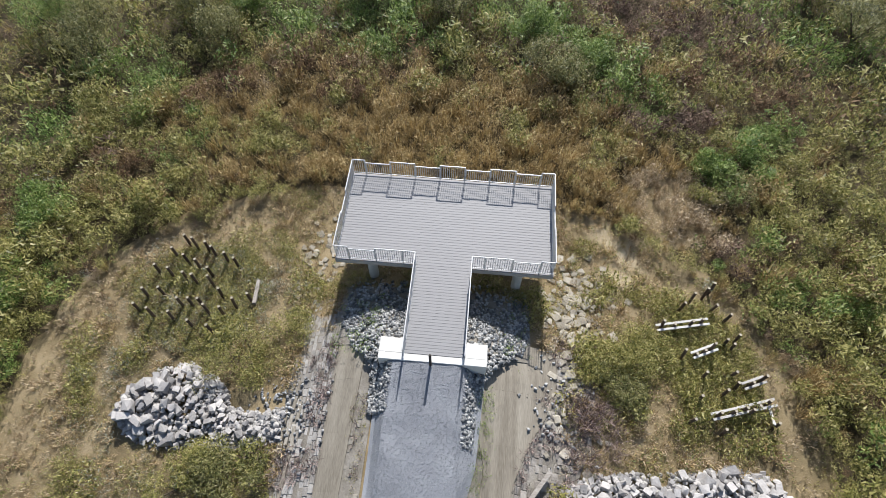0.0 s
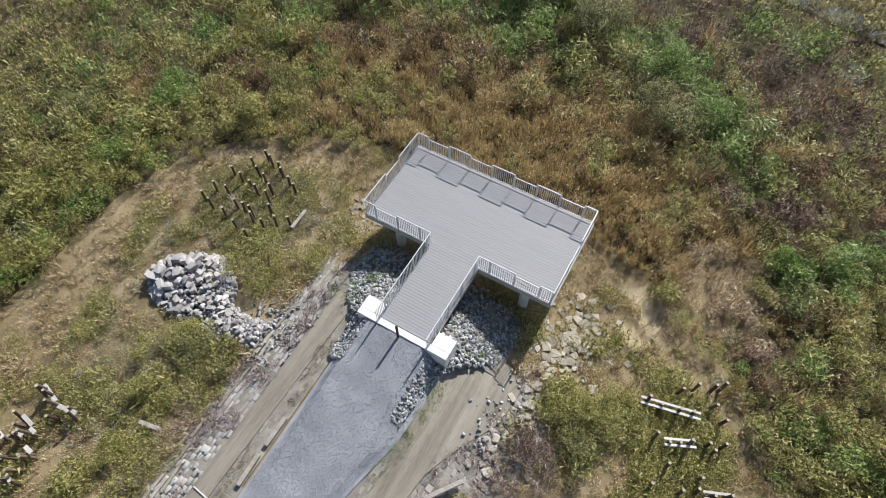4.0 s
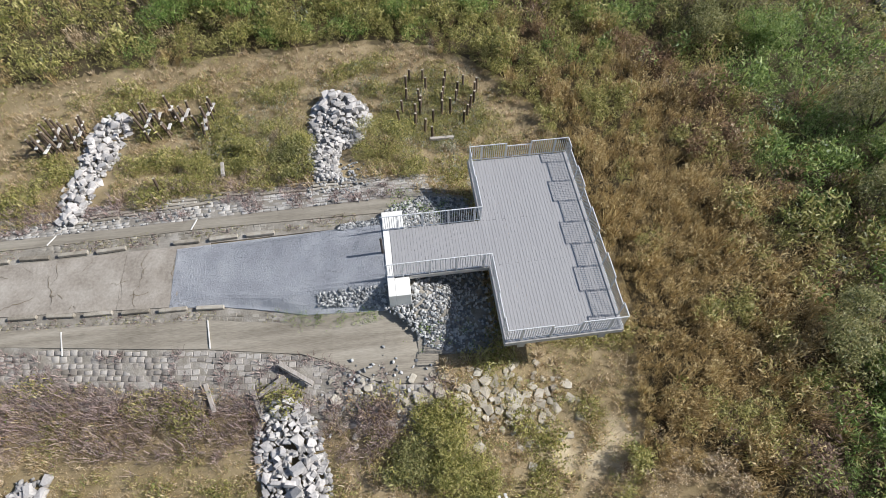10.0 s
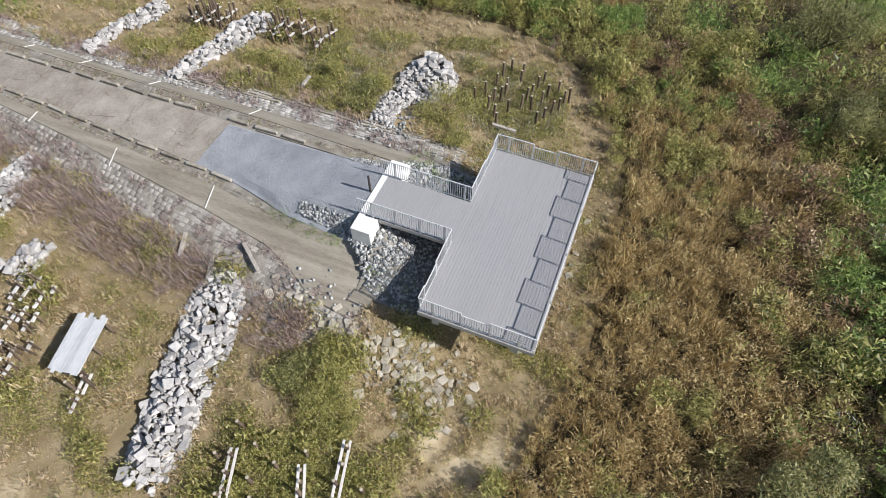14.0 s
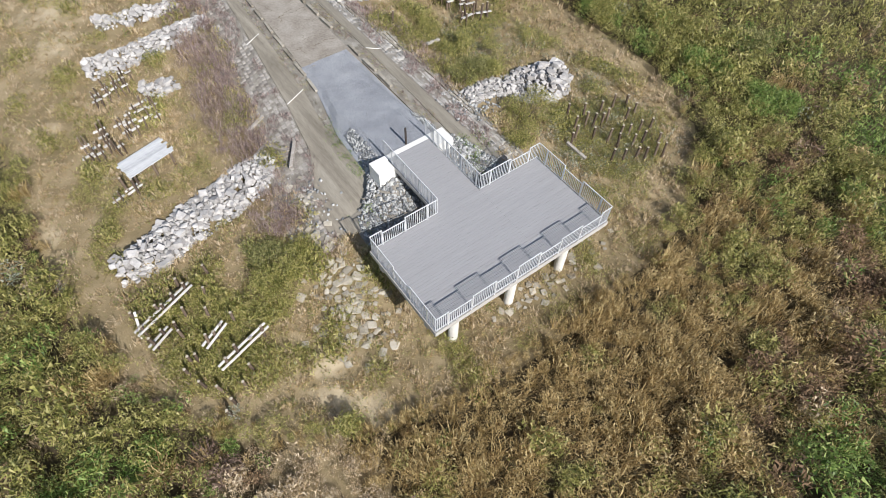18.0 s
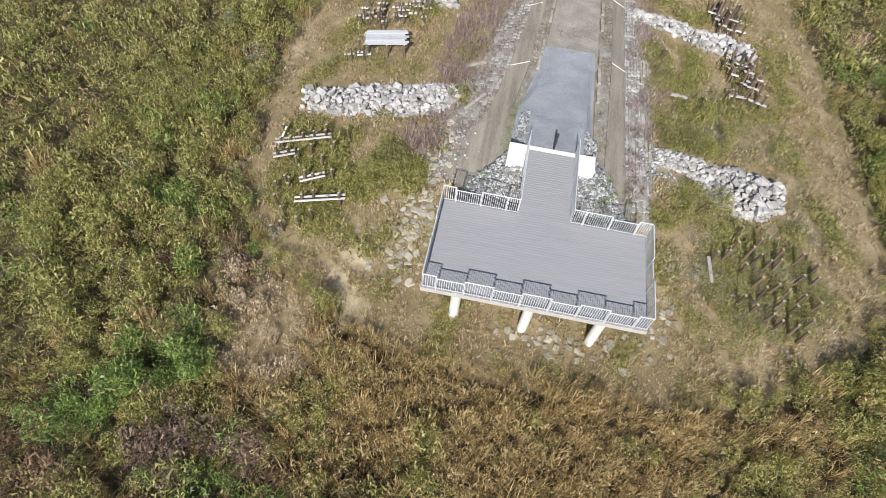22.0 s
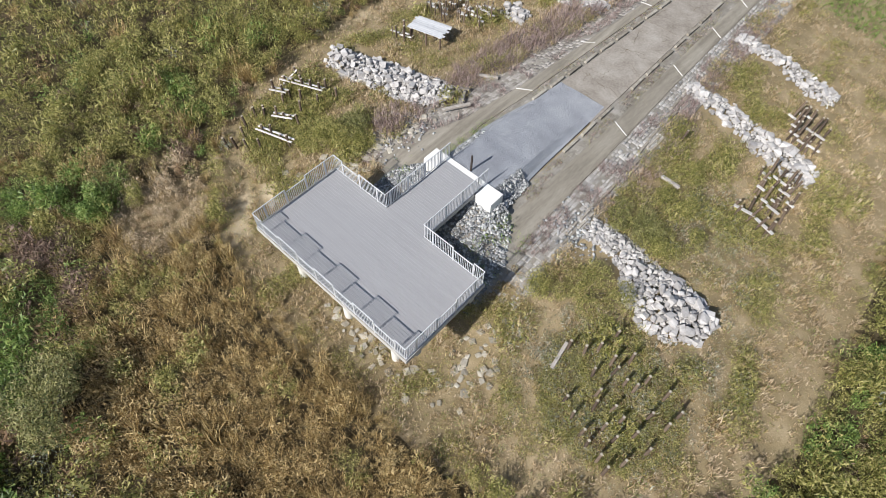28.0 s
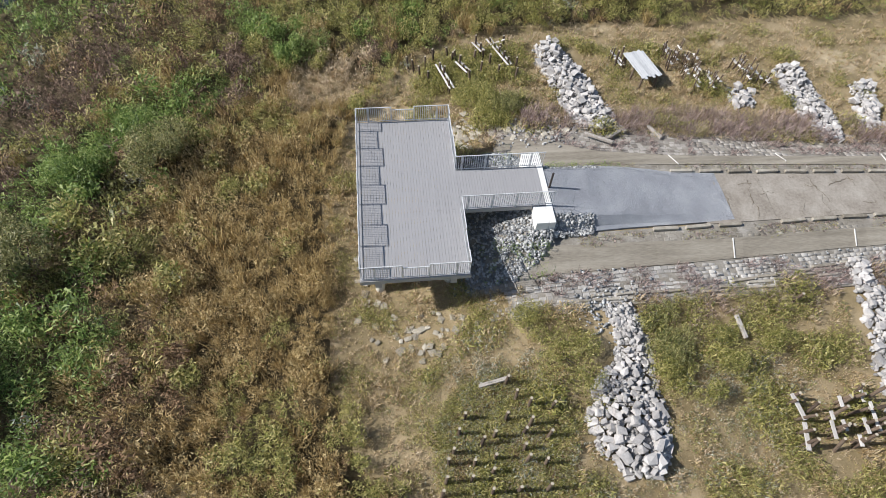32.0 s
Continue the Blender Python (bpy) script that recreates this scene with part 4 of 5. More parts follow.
def clumped(x, y, cell, pull, seed):
    """Draws places together into clumps; returns them, the distance from the clump's heart and the clump's number."""
    r = np.random.RandomState(seed)
    a = r.uniform(0.3, 0.9)
    u, v = x * np.cos(a) - y * np.sin(a), x * np.sin(a) + y * np.cos(a)
    u, v = u + 0.5 * cell * waves(x, y, 0.21, seed), v + 0.5 * cell * waves(x, y, 0.27, seed + 1)
    i, j = np.floor(u / cell).astype(int), np.floor(v / cell).astype(int)
    ou, ov = r.uniform(0.15, 0.85, (2, 97, 97))[:, i % 97, j % 97]
    du, dv = (i + ou) * cell - u, (j + ov) * cell - v
    x2, y2 = x + pull * (du * np.cos(a) + dv * np.sin(a)), y + pull * (dv * np.cos(a) - du * np.sin(a))
    return x2, y2, np.hypot(du, dv) / cell, (i % 97) * 97 + j % 97


def spots(x, y, rows):
    """Sum of soft round patches (x, y, radius, weight)."""
    out = np.zeros(x.shape)
    for cx, cy, r, k in rows:
        out += k * near(x, y, cx, cy, r)
    return out


GREEN_AT = ((-24.3, 12.2, 2.0, 1.6), (-22.3, 18.0, 2.4, 1.3), (-19.8, 16.6, 2.0, 1.5), (-12.0, 23.5, 2.8, 1.2), (-5.6, 22.0, 1.9, 1.2), (-6.4, 26.0, 2.8, 1.2), (-1.9, 22.2, 1.5, 0.9), (2.2, 25.4, 2.4, 1.2), (5.3, 24.1, 1.8, 1.1), (8.8, 20.4, 2.3, 1.5), (11.9, 17.4, 1.2, 1.2),
            (14.9, 12.0, 1.4, 1.4), (16.6, 13.3, 1.2, 1.2), (18.2, 15.9, 1.6, 1.2), (18.4, 4.0, 1.2, 1.1), (24.0, 7.9, 1.6, 1.1), (16.0, 8.0, 1.1, 1.0), (17.0, 5.0, 1.1, 0.9), (20.0, 29.3, 3.5, 1.4), (22.0, 24.2, 2.2, 1.2))
GREEN_WEST = ((-20.7, -3.0, 1.8, 1.1), (-19.6, -16.3, 1.5, 1.0), (-20.6, -7.8, 1.7, 1.0), (-18.7, 1.4, 1.1, 1.0), (-30.5, 10.3, 3.0, 1.3), (20.0, -2.0, 1.5, 0.8), (25.4, 23.6, 2.5, 1.2), (-27.0, 3.0, 3.5, 0.8), (-28.0, -12.0, 4.0, 0.7), (10.0, 31.0, 4.0, 0.7), (-15.0, 27.0, 4.0, 1.0), (29.0, 15.0, 3.0, 0.8))
RED_AT = ((-6.5, 17.6, 2.4, 0.9), (-9.8, 19.0, 2.4, 1.2), (-14.8, 16.6, 2.2, 1.1), (-10.2, 13.2, 2.0, 0.5), (-4.2, 20.4, 1.3, 1.0), (0.3, 18.6, 1.1, 0.7), (14.3, 19.7, 1.2, 1.1), (17.5, 21.2, 2.4, 1.3), (19.2, 18.0, 1.8, 1.1), (22.3, 17.8, 2.2, 1.2), (28.0, 10.4, 2.5, 1.1), (-17.5, 10.5, 1.6, 0.6), (21.0, 8.0, 1.2, 0.7))
MAUVE_AT = ((11.5, 26.7, 3.2, 1.5), (15.4, 25.0, 2.6, 1.5), (19.4, 24.5, 2.6, 1.2), (-4.2, 19.6, 2.0, 0.8), (2.3, 32.8, 4.5, 1.3), (13.0, 16.0, 1.7, 1.3), (10.2, 15.4, 1.3, 1.0), (14.6, 16.8, 1.4, 1.2), (6.0, 28.5, 3.0, 1.0), (26.0, 20.0, 2.0, 0.8))
PALE_AT = ((3.6, 21.5, 1.4, 1.5), (5.0, 22.4, 1.1, 1.3), (19.0, 11.6, 1.1, 1.2), (18.0, 8.6, 0.8, 0.9), (-3.0, 24.0, 1.2, 0.8), (22.5, 3.0, 1.0, 0.8), (-22.0, 9.0, 1.1, 0.7))
STRAW_AT = ((12.6, 9.6, 2.4, 1.9), (10.6, 11.2, 1.8, 1.5), (13.6, 11.6, 1.3, 1.3), (-16.5, 4.5, 1.2, 0.9), (-25.0, 14.6, 1.5, 0.9), (-27.5, 8.0, 1.8, 0.9), (17.5, 18.5, 0.8, 0.6), (21.5, 13.5, 1.3, 0.8), (-22.0, -12.0, 1.5, 0.8), (16.9, 1.5, 0.9, 0.8), (-24.0, -15.0, 3.5, 1.2), (-21.5, -20.0, 2.5, 1.2))


def weeds():
    x, y = RS.uniform(-40, 40, 118000), RS.uniform(-36, 40, 118000)
    xi, yi = RS.uniform(-18.5, 18, 24000), RS.uniform(-36, 11, 24000)
    sel = ring(xi, yi) < 1.0
    x, y = np.concatenate([x, xi[sel]]), np.concatenate([y, yi[sel]])
    x, y, heart, clump = clumped(x, y, 0.5, np.where(ring(x, y) > 0.98, 0.42, 0.2), 700)
    dist = np.hypot(x, y - 2)
    keep = (dist < 45) & ~on_paving(x, y) & ~on_pile(x, y) & (RS.uniform(0, 1, x.shape) < np.interp(dist, [0, 22, 27, 45], [1, 1, 0.5, 0.32]))
    x, y, dist, heart, clump = x[keep], y[keep], dist[keep], heart[keep], clump[keep]
    r = ring(x, y) + 0.025 * waves(x, y, 0.15, 22) + RS.normal(0, 0.012, x.shape)
    big, mid, small = waves(x, y, 0.03, 21), waves(x, y, 0.11, 22), waves(x, y, 0.4, 23)
    rnd = RS.uniform(0, 1, x.shape)
    pts = np.stack([x, y, land(x, y)], 1)
    outer = r > 0.97
    # how much each kind likes a place
    field = np.clip(1.3 * near(x, y, -1.5, 13, 13, 5.5), 0, 1)
    gold = 0.45 + 1.25 * near(x, y, -1.5, 13, 14, 6.0) + 0.3 * mid + 0.3 * near(x, y, 10, 12, 3)
    red = 0.3 + 0.25 * big - 0.2 * field + spots(x, y, RED_AT)
    olive = 0.85 + 0.5 * smooth(14, 20, np.abs(x)) - 0.1 * field - 0.25 * mid
    green = 0.25 + 0.3 * small - 0.3 * field + 1.5 * (spots(x, y, GREEN_AT) + spots(x, y, GREEN_WEST)) + 0.6 * smooth(24, 30, y) * (x < 4)
    pale = -0.2 + 0.4 * small + 0.2 * mid - 0.3 * field + spots(x, y, PALE_AT)
    mauve = 0.1 - 0.1 * field + spots(x, y, MAUVE_AT)
    straw = 0.15 + 0.3 * mid + spots(x, y, STRAW_AT)
    patch = np.stack([waves(x, y, 0.2, 300 + i) * 0.4 + waves(x, y, 0.5, 310 + i) * 0.3 for i in range(7)], 1)
    own = RS.gumbel(0, 0.22, (97 * 97, 7))[clump]
    score = np.stack([gold, red, olive, green, pale, mauve, straw], 1) + (patch + own) * (1 - 0.45 * field)[:, None] + RS.gumbel(0, 0.1, (len(x), 7))
    kind = np.argmax(score, 1)
    tall = RS.choice((0.5, 0.65, 0.85, 1.0, 1.15, 1.35, 1.65), 97 * 97)[clump]
    size = RS.uniform(0.75, 1.2, x.shape) * np.clip(1.0 + 0.3 * waves(x, y, 0.28, 30) * (1 - 0.45 * field), 0.5, 1.6) * np.where(r < 1.02, 0.85, 1.1) * np.where(outer, 1.3 - 0.85 * np.clip(heart, 0, 0.75), 1.12 - 0.4 * np.clip(heart, 0, 0.75)) * (1 + (tall - 1) * (0.85 - 0.35 * field))
    bank = np.clip(near(x, y, -8, 21, 12, 5) + near(x, y, -22, 12, 5, 8) + near(x, y, 7, 20, 9, 4) + 0.7 * near(x, y, 22, -2, 5, 10) + near(x, y, -24, -8, 5, 9), 0, 1)
    size = size * (1 + 0.3 * bank)
    outer = outer & (rnd > 0.38 * bank)
    grass = [tuft(26, 0.7, 0.42, 0.010, i) for i in range(8)]
    seedy = [leafy(52, 0.8, 0.34, 0.084, 240 + i, 0.15) for i in range(8)]
    fine = [leafy(44, 0.9, 0.32, 0.102, 40 + i) for i in range(8)]
    loose = [leafy(20, 0.9, 0.42, 0.155, 140 + i) for i in range(8)]
    far = dist > 27
    lawn = (y < -31.2 - 0.25 * np.clip(x - 5, 0, 9)) & (x > -14.5) & (x < 14)
    outer = outer & ~lawn
    g = outer & (kind == 0) & (rnd < 0.55)
    stuff("tall_dry_grass", "tall golden-brown dry grass on the slopes round the deck", grass, pts[g], size[g], M_GOLD, "grass")
    g = outer & (kind == 6)
    stuff("pale_dry_grass", "pale straw-coloured dry grass in patches among the weeds", grass, pts[g & (rnd < 0.5)], size[g & (rnd < 0.5)] * 0.65, M_STRAW, "grass")
    stuff("pale_seeding_weeds", "pale straw-coloured seed heads among the dry grass", seedy, pts[g & (rnd > 0.35)], size[g & (rnd > 0.35)] * 0.85, M_STRAW, "weeds")
    for name, label, k, mat, low in (("golden_weeds", "golden-brown seeding weeds among the dry grass", 0, M_GOLD, 0.45), ("rust_weeds", "rust-brown withered weeds in broad patches", 1, M_RED, 0), ("mauve_weeds", "dark mauve-brown withered weeds in broad patches", 5, M_MAUVE, 0),
                                     ("olive_weeds", "olive-green goldenrod and weeds", 2, M_OLIVE, 0), ("green_weeds", "bright green creeping weeds", 3, M_GREEN, 0), ("pale_flowering_weeds", "pale flowering weeds scattered in the green", 4, M_PALE, 0)):
        g = outer & (kind == k) & (rnd >= low)
        stuff(name, label, seedy if k == 0 else fine, pts[g & ~far], size[g & ~far], mat, "weeds")
        stuff(name, label, loose, pts[g & far], size[g & far], mat, "weeds")
    # inside the track: low growth, shortest on the mown track
    bare = np.maximum(near(x, y, 8.8, 5.9, 0.9, 1.6), near(x, y, 8.3, 8.0, 1.3, 0.9)) + 0.3 * small > 0.42
    track = smooth(0.87, 0.91, r) * smooth(8.0, 13.0, np.abs(x))
    ledges = near(x, y, 6.4, 3.0, 1.1, 1.7) + near(x, y, -6.4, 5.6, 1.1, 1.9) + near(x, y, -1.8, 8.2, 2.0, 0.7)
    inner = (r <= 0.97) & ~lawn & (RS.uniform(0, 1, x.shape) > 0.92 * ledges) & ~(bare & (rnd < 0.66))
    short = [tuft(10, 0.26, 0.26, 0.011, 60 + i) for i in range(6)]
    g = inner & (rnd < 0.9 - 0.3 * track * (x > 0))
    stuff("short_straw_grass", "short straw-coloured grass on the mound and mown track", short, pts[g], size[g] * (1.0 - 0.15 * track[g]), M_STRAW, "grass")
    lush = waves(x, y, 0.16, 33) - 0.1 - 0.9 * near(x, y, 11, 8, 2.6, 2.2) + 1.3 * near(x, y, -7.6, -9.5, 1.5, 4.5) + 1.0 * near(x, y, -7.6, -19.5, 1.6, 2.5) + 0.5 * near(x, y, -12, -9, 2.5, 1.6) + 0.8 * near(x, y, 8, 1, 4, 4) + 0.9 * near(x, y, 12.5, 1.5, 2.5, 3) + 0.5 * near(x, y, -13, -13, 4, 6) + 0.6 * near(x, y, 13.5, -8, 3, 3)
    lowleaf = [leafy(21, 0.36, 0.30, 0.082, 70 + i, 0.05) for i in range(6)]
    g = inner & (lush > 0.8 * rnd - 0.12) & (track < 0.5)
    stuff("low_olive_weeds", "low olive weeds on the mound", lowleaf, pts[g], size[g] * (1 + 0.7 * np.clip(lush[g], 0, 1.2)), M_OLIVE, "weeds")
    g = inner & (rnd > 0.68) & (track < 0.5)
    stuff("low_brown_weeds", "low withered brown weeds on the mound", lowleaf, pts[g], size[g] * 0.95, M_GOLD, "weeds")
    g = inner & (rnd > 0.86 - 0.1 * mid)
    stuff("low_green_weeds", "low green weeds on the mound", lowleaf, pts[g], size[g] * 0.8 * (1 - 0.4 * track[g]), M_GREEN, "weeds")
    like = np.clip(0.35 * near(x, y, -12.5, -8, 3, 3) + 0.3 * near(x, y, -15, -5, 2, 4) + 0.3 * near(x, y, 12.5, -10.5, 3, 4) + near(x, y, -11.8, 2.2, 3.6, 3.2) + near(x, y, -10, -9.0, 2.4, 2.6) + 0.6 * near(x, y, -15, -2, 1.6, 1.6) + 0.6 * near(x, y, -8, 3, 1.5, 2), 0, 1)
    g = inner & (like * 0.75 > RS.uniform(0.1, 1, x.shape))
    stuff("pale_weeds", "pale silvery flowering weeds among the posts", lowleaf, pts[g], size[g] * 1.1, M_PALE, "weeds")
    # thick low growth between the west posts
    n = 3400
    a, q = RS.uniform(0, 6.28, n), np.sqrt(RS.uniform(0, 1, n))
    px, py = -11.9 + 3.5 * q * np.cos(a), 2.4 + 3.1 * q * np.sin(a)
    pp = np.stack([px, py, land(px, py)], 1)
    third = RS.uniform(0, 1, n) + 0.25 * waves(px, py, 0.5, 77)
    for name, label, lo, hi, mat, k in (("post_field_weeds", "dense dark olive weeds between the upright posts", -9, 0.6, M_OLIVE, 1.0), ("post_field_flowers", "pale seed heads between the upright posts", 0.6, 0.82, M_PALE, 0.75), ("post_field_brown_weeds", "withered brown weeds between the upright posts", 0.82, 9, M_RED, 0.85)):
        g = (third >= lo) & (third < hi)
        stuff(name, label, lowleaf, pp[g], RS.uniform(0.7, 1.3, g.sum()) * k, mat, "weeds")
    n = 900
    a, q = RS.uniform(0, 6.28, n), np.sqrt(RS.uniform(0, 1, n))
    px, py = 12.7 + 2.3 * q * np.cos(a), 1.0 + 2.9 * q * np.sin(a)
    stuff("barrier_weeds", "leafy olive weeds grown up between the plank barriers", lowleaf, np.stack([px, py, land(px, py)], 1), RS.uniform(0.9, 1.5, n), M_OLIVE, "weeds")
    # dry mauve brush along the foot of the paved slopes
    foot, foot_w = np.interp(y, *E_FOOT), np.interp(y, *W_FOOT)
    g = ~outer & (rnd > 0.35) & (((x > foot - 0.3) & (x < foot + 2.2) & (y < -1.5)) | ((x < foot_w - 0.1) & (x > foot_w - 1.4) & (y < -4.5) & (y > -22)))
    stuff("dry_brush", "dry mauve-brown brush along the paved slope", [tuft(12, 0.45, 0.36, 0.008, 80 + i) for i in range(5)], pts[g], size[g], M_TWIG, "brush")
    n = 1000
    by = RS.uniform(-24, -1.5, n)
    bx = np.interp(by, *E_FOOT) + RS.uniform(-0.5, 3.0, n) * RS.uniform(0.3, 1, n)
    ok = ~on_pile(bx, by) & (waves(bx, by, 0.3, 91) > -0.5)
    stuff("twiggy_brush", "bare mauve-grey twiggy brush on the bank", [tuft(14, 0.6, 0.48, 0.007, 180 + i) for i in range(5)], np.stack([bx, by, land(bx, by)], 1)[ok], RS.uniform(0.7, 1.3, ok.sum()), M_TWIG, "brush")
    n = 3600
    vy = RS.uniform(-32, 1, n)
    side = RS.uniform(0, 1, n) < 0.5
    vx = np.where(side, RS.uniform(-5.9, -4.3, n), np.interp(vy, [-33, -17.2, -9.4, -4.3, 0.6], [1.3, 2.0, 2.9, 3.8, 4.9]) + RS.uniform(0.1, 2.4, n))
    ok = waves(vx, vy, 0.25, 57) > 0.0
    vp = np.stack([vx, vy, land(vx, vy) - 0.03], 1)[ok]
    stuff("paving_weeds", "dry weeds growing in the paving joints", [tuft(9, 0.3, 0.3, 0.01, 190 + i) for i in range(4)], vp, RS.uniform(0.5, 1.3, len(vp)), M_TWIG, "weeds")
    n = 150
    gy = RS.uniform(-6.2, -1.8, n)
    gx2 = np.array([GR_E(float(v)) for v in gy]) + RS.normal(0.14, 0.2, n)
    stuff("gravel_edge_weeds", "green weeds along the edge of the gravel", [leafy(12, 0.16, 0.14, 0.06, 290 + i, 0.0) for i in range(4)], np.stack([gx2, gy, land(gx2, gy) + 0.02], 1), RS.uniform(0.5, 1.2, n), M_GREEN, "weeds")
    n = 260
    bx, by = RS.uniform(-4.6, 4.2, n), RS.uniform(-1.0, 2.4, n)
    ok = (np.abs(bx) > 2.4) & ((bx < 0) | (RS.uniform(0, 1, n) < 0.35))
    stuff("stone_bed_weeds", "green weeds growing through the crushed stone by the deck", [leafy(16, 0.2, 0.2, 0.065, 390 + i, 0.0) for i in range(4)], np.stack([bx, by, land(bx, by) + 0.3], 1)[ok], RS.uniform(0.6, 1.4, ok.sum()), M_GREEN, "weeds")
    lx, ly = RS.uniform(-14.5, 13, 3600), RS.uniform(-39, -31.3, 3600)
    stuff("lawn_grass", "short green mown grass beyond the mound", short, np.stack([lx, ly, land(lx, ly)], 1), RS.uniform(0.7, 1.2, 3600), M_GREEN, "grass")
    g = inner & (track > 0.5) & (waves(x, y, 0.12, 61) > 0.15) & (rnd > 0.35)
    stuff("track_grass", "yellow-green grass on the mown track", short, pts[g], size[g] * 0.7, M_OLIVE, "grass")
    # thin weeds in the verges beside the kerbs
    n = 2600
    vy = RS.uniform(-32, -2.5, n)
    side = RS.uniform(0, 1, n) < 0.68
    vx = np.where(side, RS.uniform(-3.2, -2.5, n), np.interp(vy, [-33, -24, -17.2, -9.2, -4.2], [0.1, 0.45, 1.0, 1.55, 2.1]) + RS.uniform(-0.28, 0.3, n))
    ok = (waves(vx, vy, 0.3, 51) > -0.45)
    vp = np.stack([vx, vy, land(vx, vy) - 0.06], 1)[ok]
    half = RS.uniform(0, 1, len(vp)) < 0.6
    tiny = [leafy(12, 0.2, 0.2, 0.06, 90 + i, 0.0) for i in range(5)]
    stuff("verge_weeds", "thin green weeds along the road verges", tiny, vp[half], RS.uniform(0.4, 0.9, half.sum()), M_OLIVE, "weeds")
    stuff("verge_straw", "thin dry grass along the road verges", [tuft(8, 0.22, 0.2, 0.01, 95 + i) for i in range(4)], vp[~half], RS.uniform(0.4, 0.9, (~half).sum()), M_TWIG, "grass")


weeds()


def shrub(x, y, height, radius, mat, leaves, size, label, name="shrub"):
    """A shrub with a few limbs and an uneven crown of many leaves."""
    z = float(land(x, y))
    top = tagged(new(name), label, name.replace("_", " "), "shrubs round the mound")
    top.location = (x, y, z)
    r = np.random.RandomState(int(abs(x) * 100 + abs(y) * 37))
    crowns = []
    for k in range(7):
        a, d = r.uniform(0, 6.28), radius * r.uniform(0.2, 0.85)
        tip = Vector((math.cos(a) * d, math.sin(a) * d, height * r.uniform(0.4, 0.85)))
        part("limb", rod(0.035 * height / 2 + 0.01, tip.length, 6, 0.35), M_BARK, top, "", tip.to_track_quat("Z", "Y").to_matrix().to_4x4())
        c = leafy(leaves * 19 // 70, height * r.uniform(0.45, 0.7), radius * r.uniform(0.38, 0.6), size, r.randint(9999), 0.1)
        crowns.append(c + np.array([tip.x, tip.y, tip.z - height * 0.32]))
    ob = new("crown", quads_mesh("crown", np.concatenate(crowns), mat))
    ob.parent = top
    return top


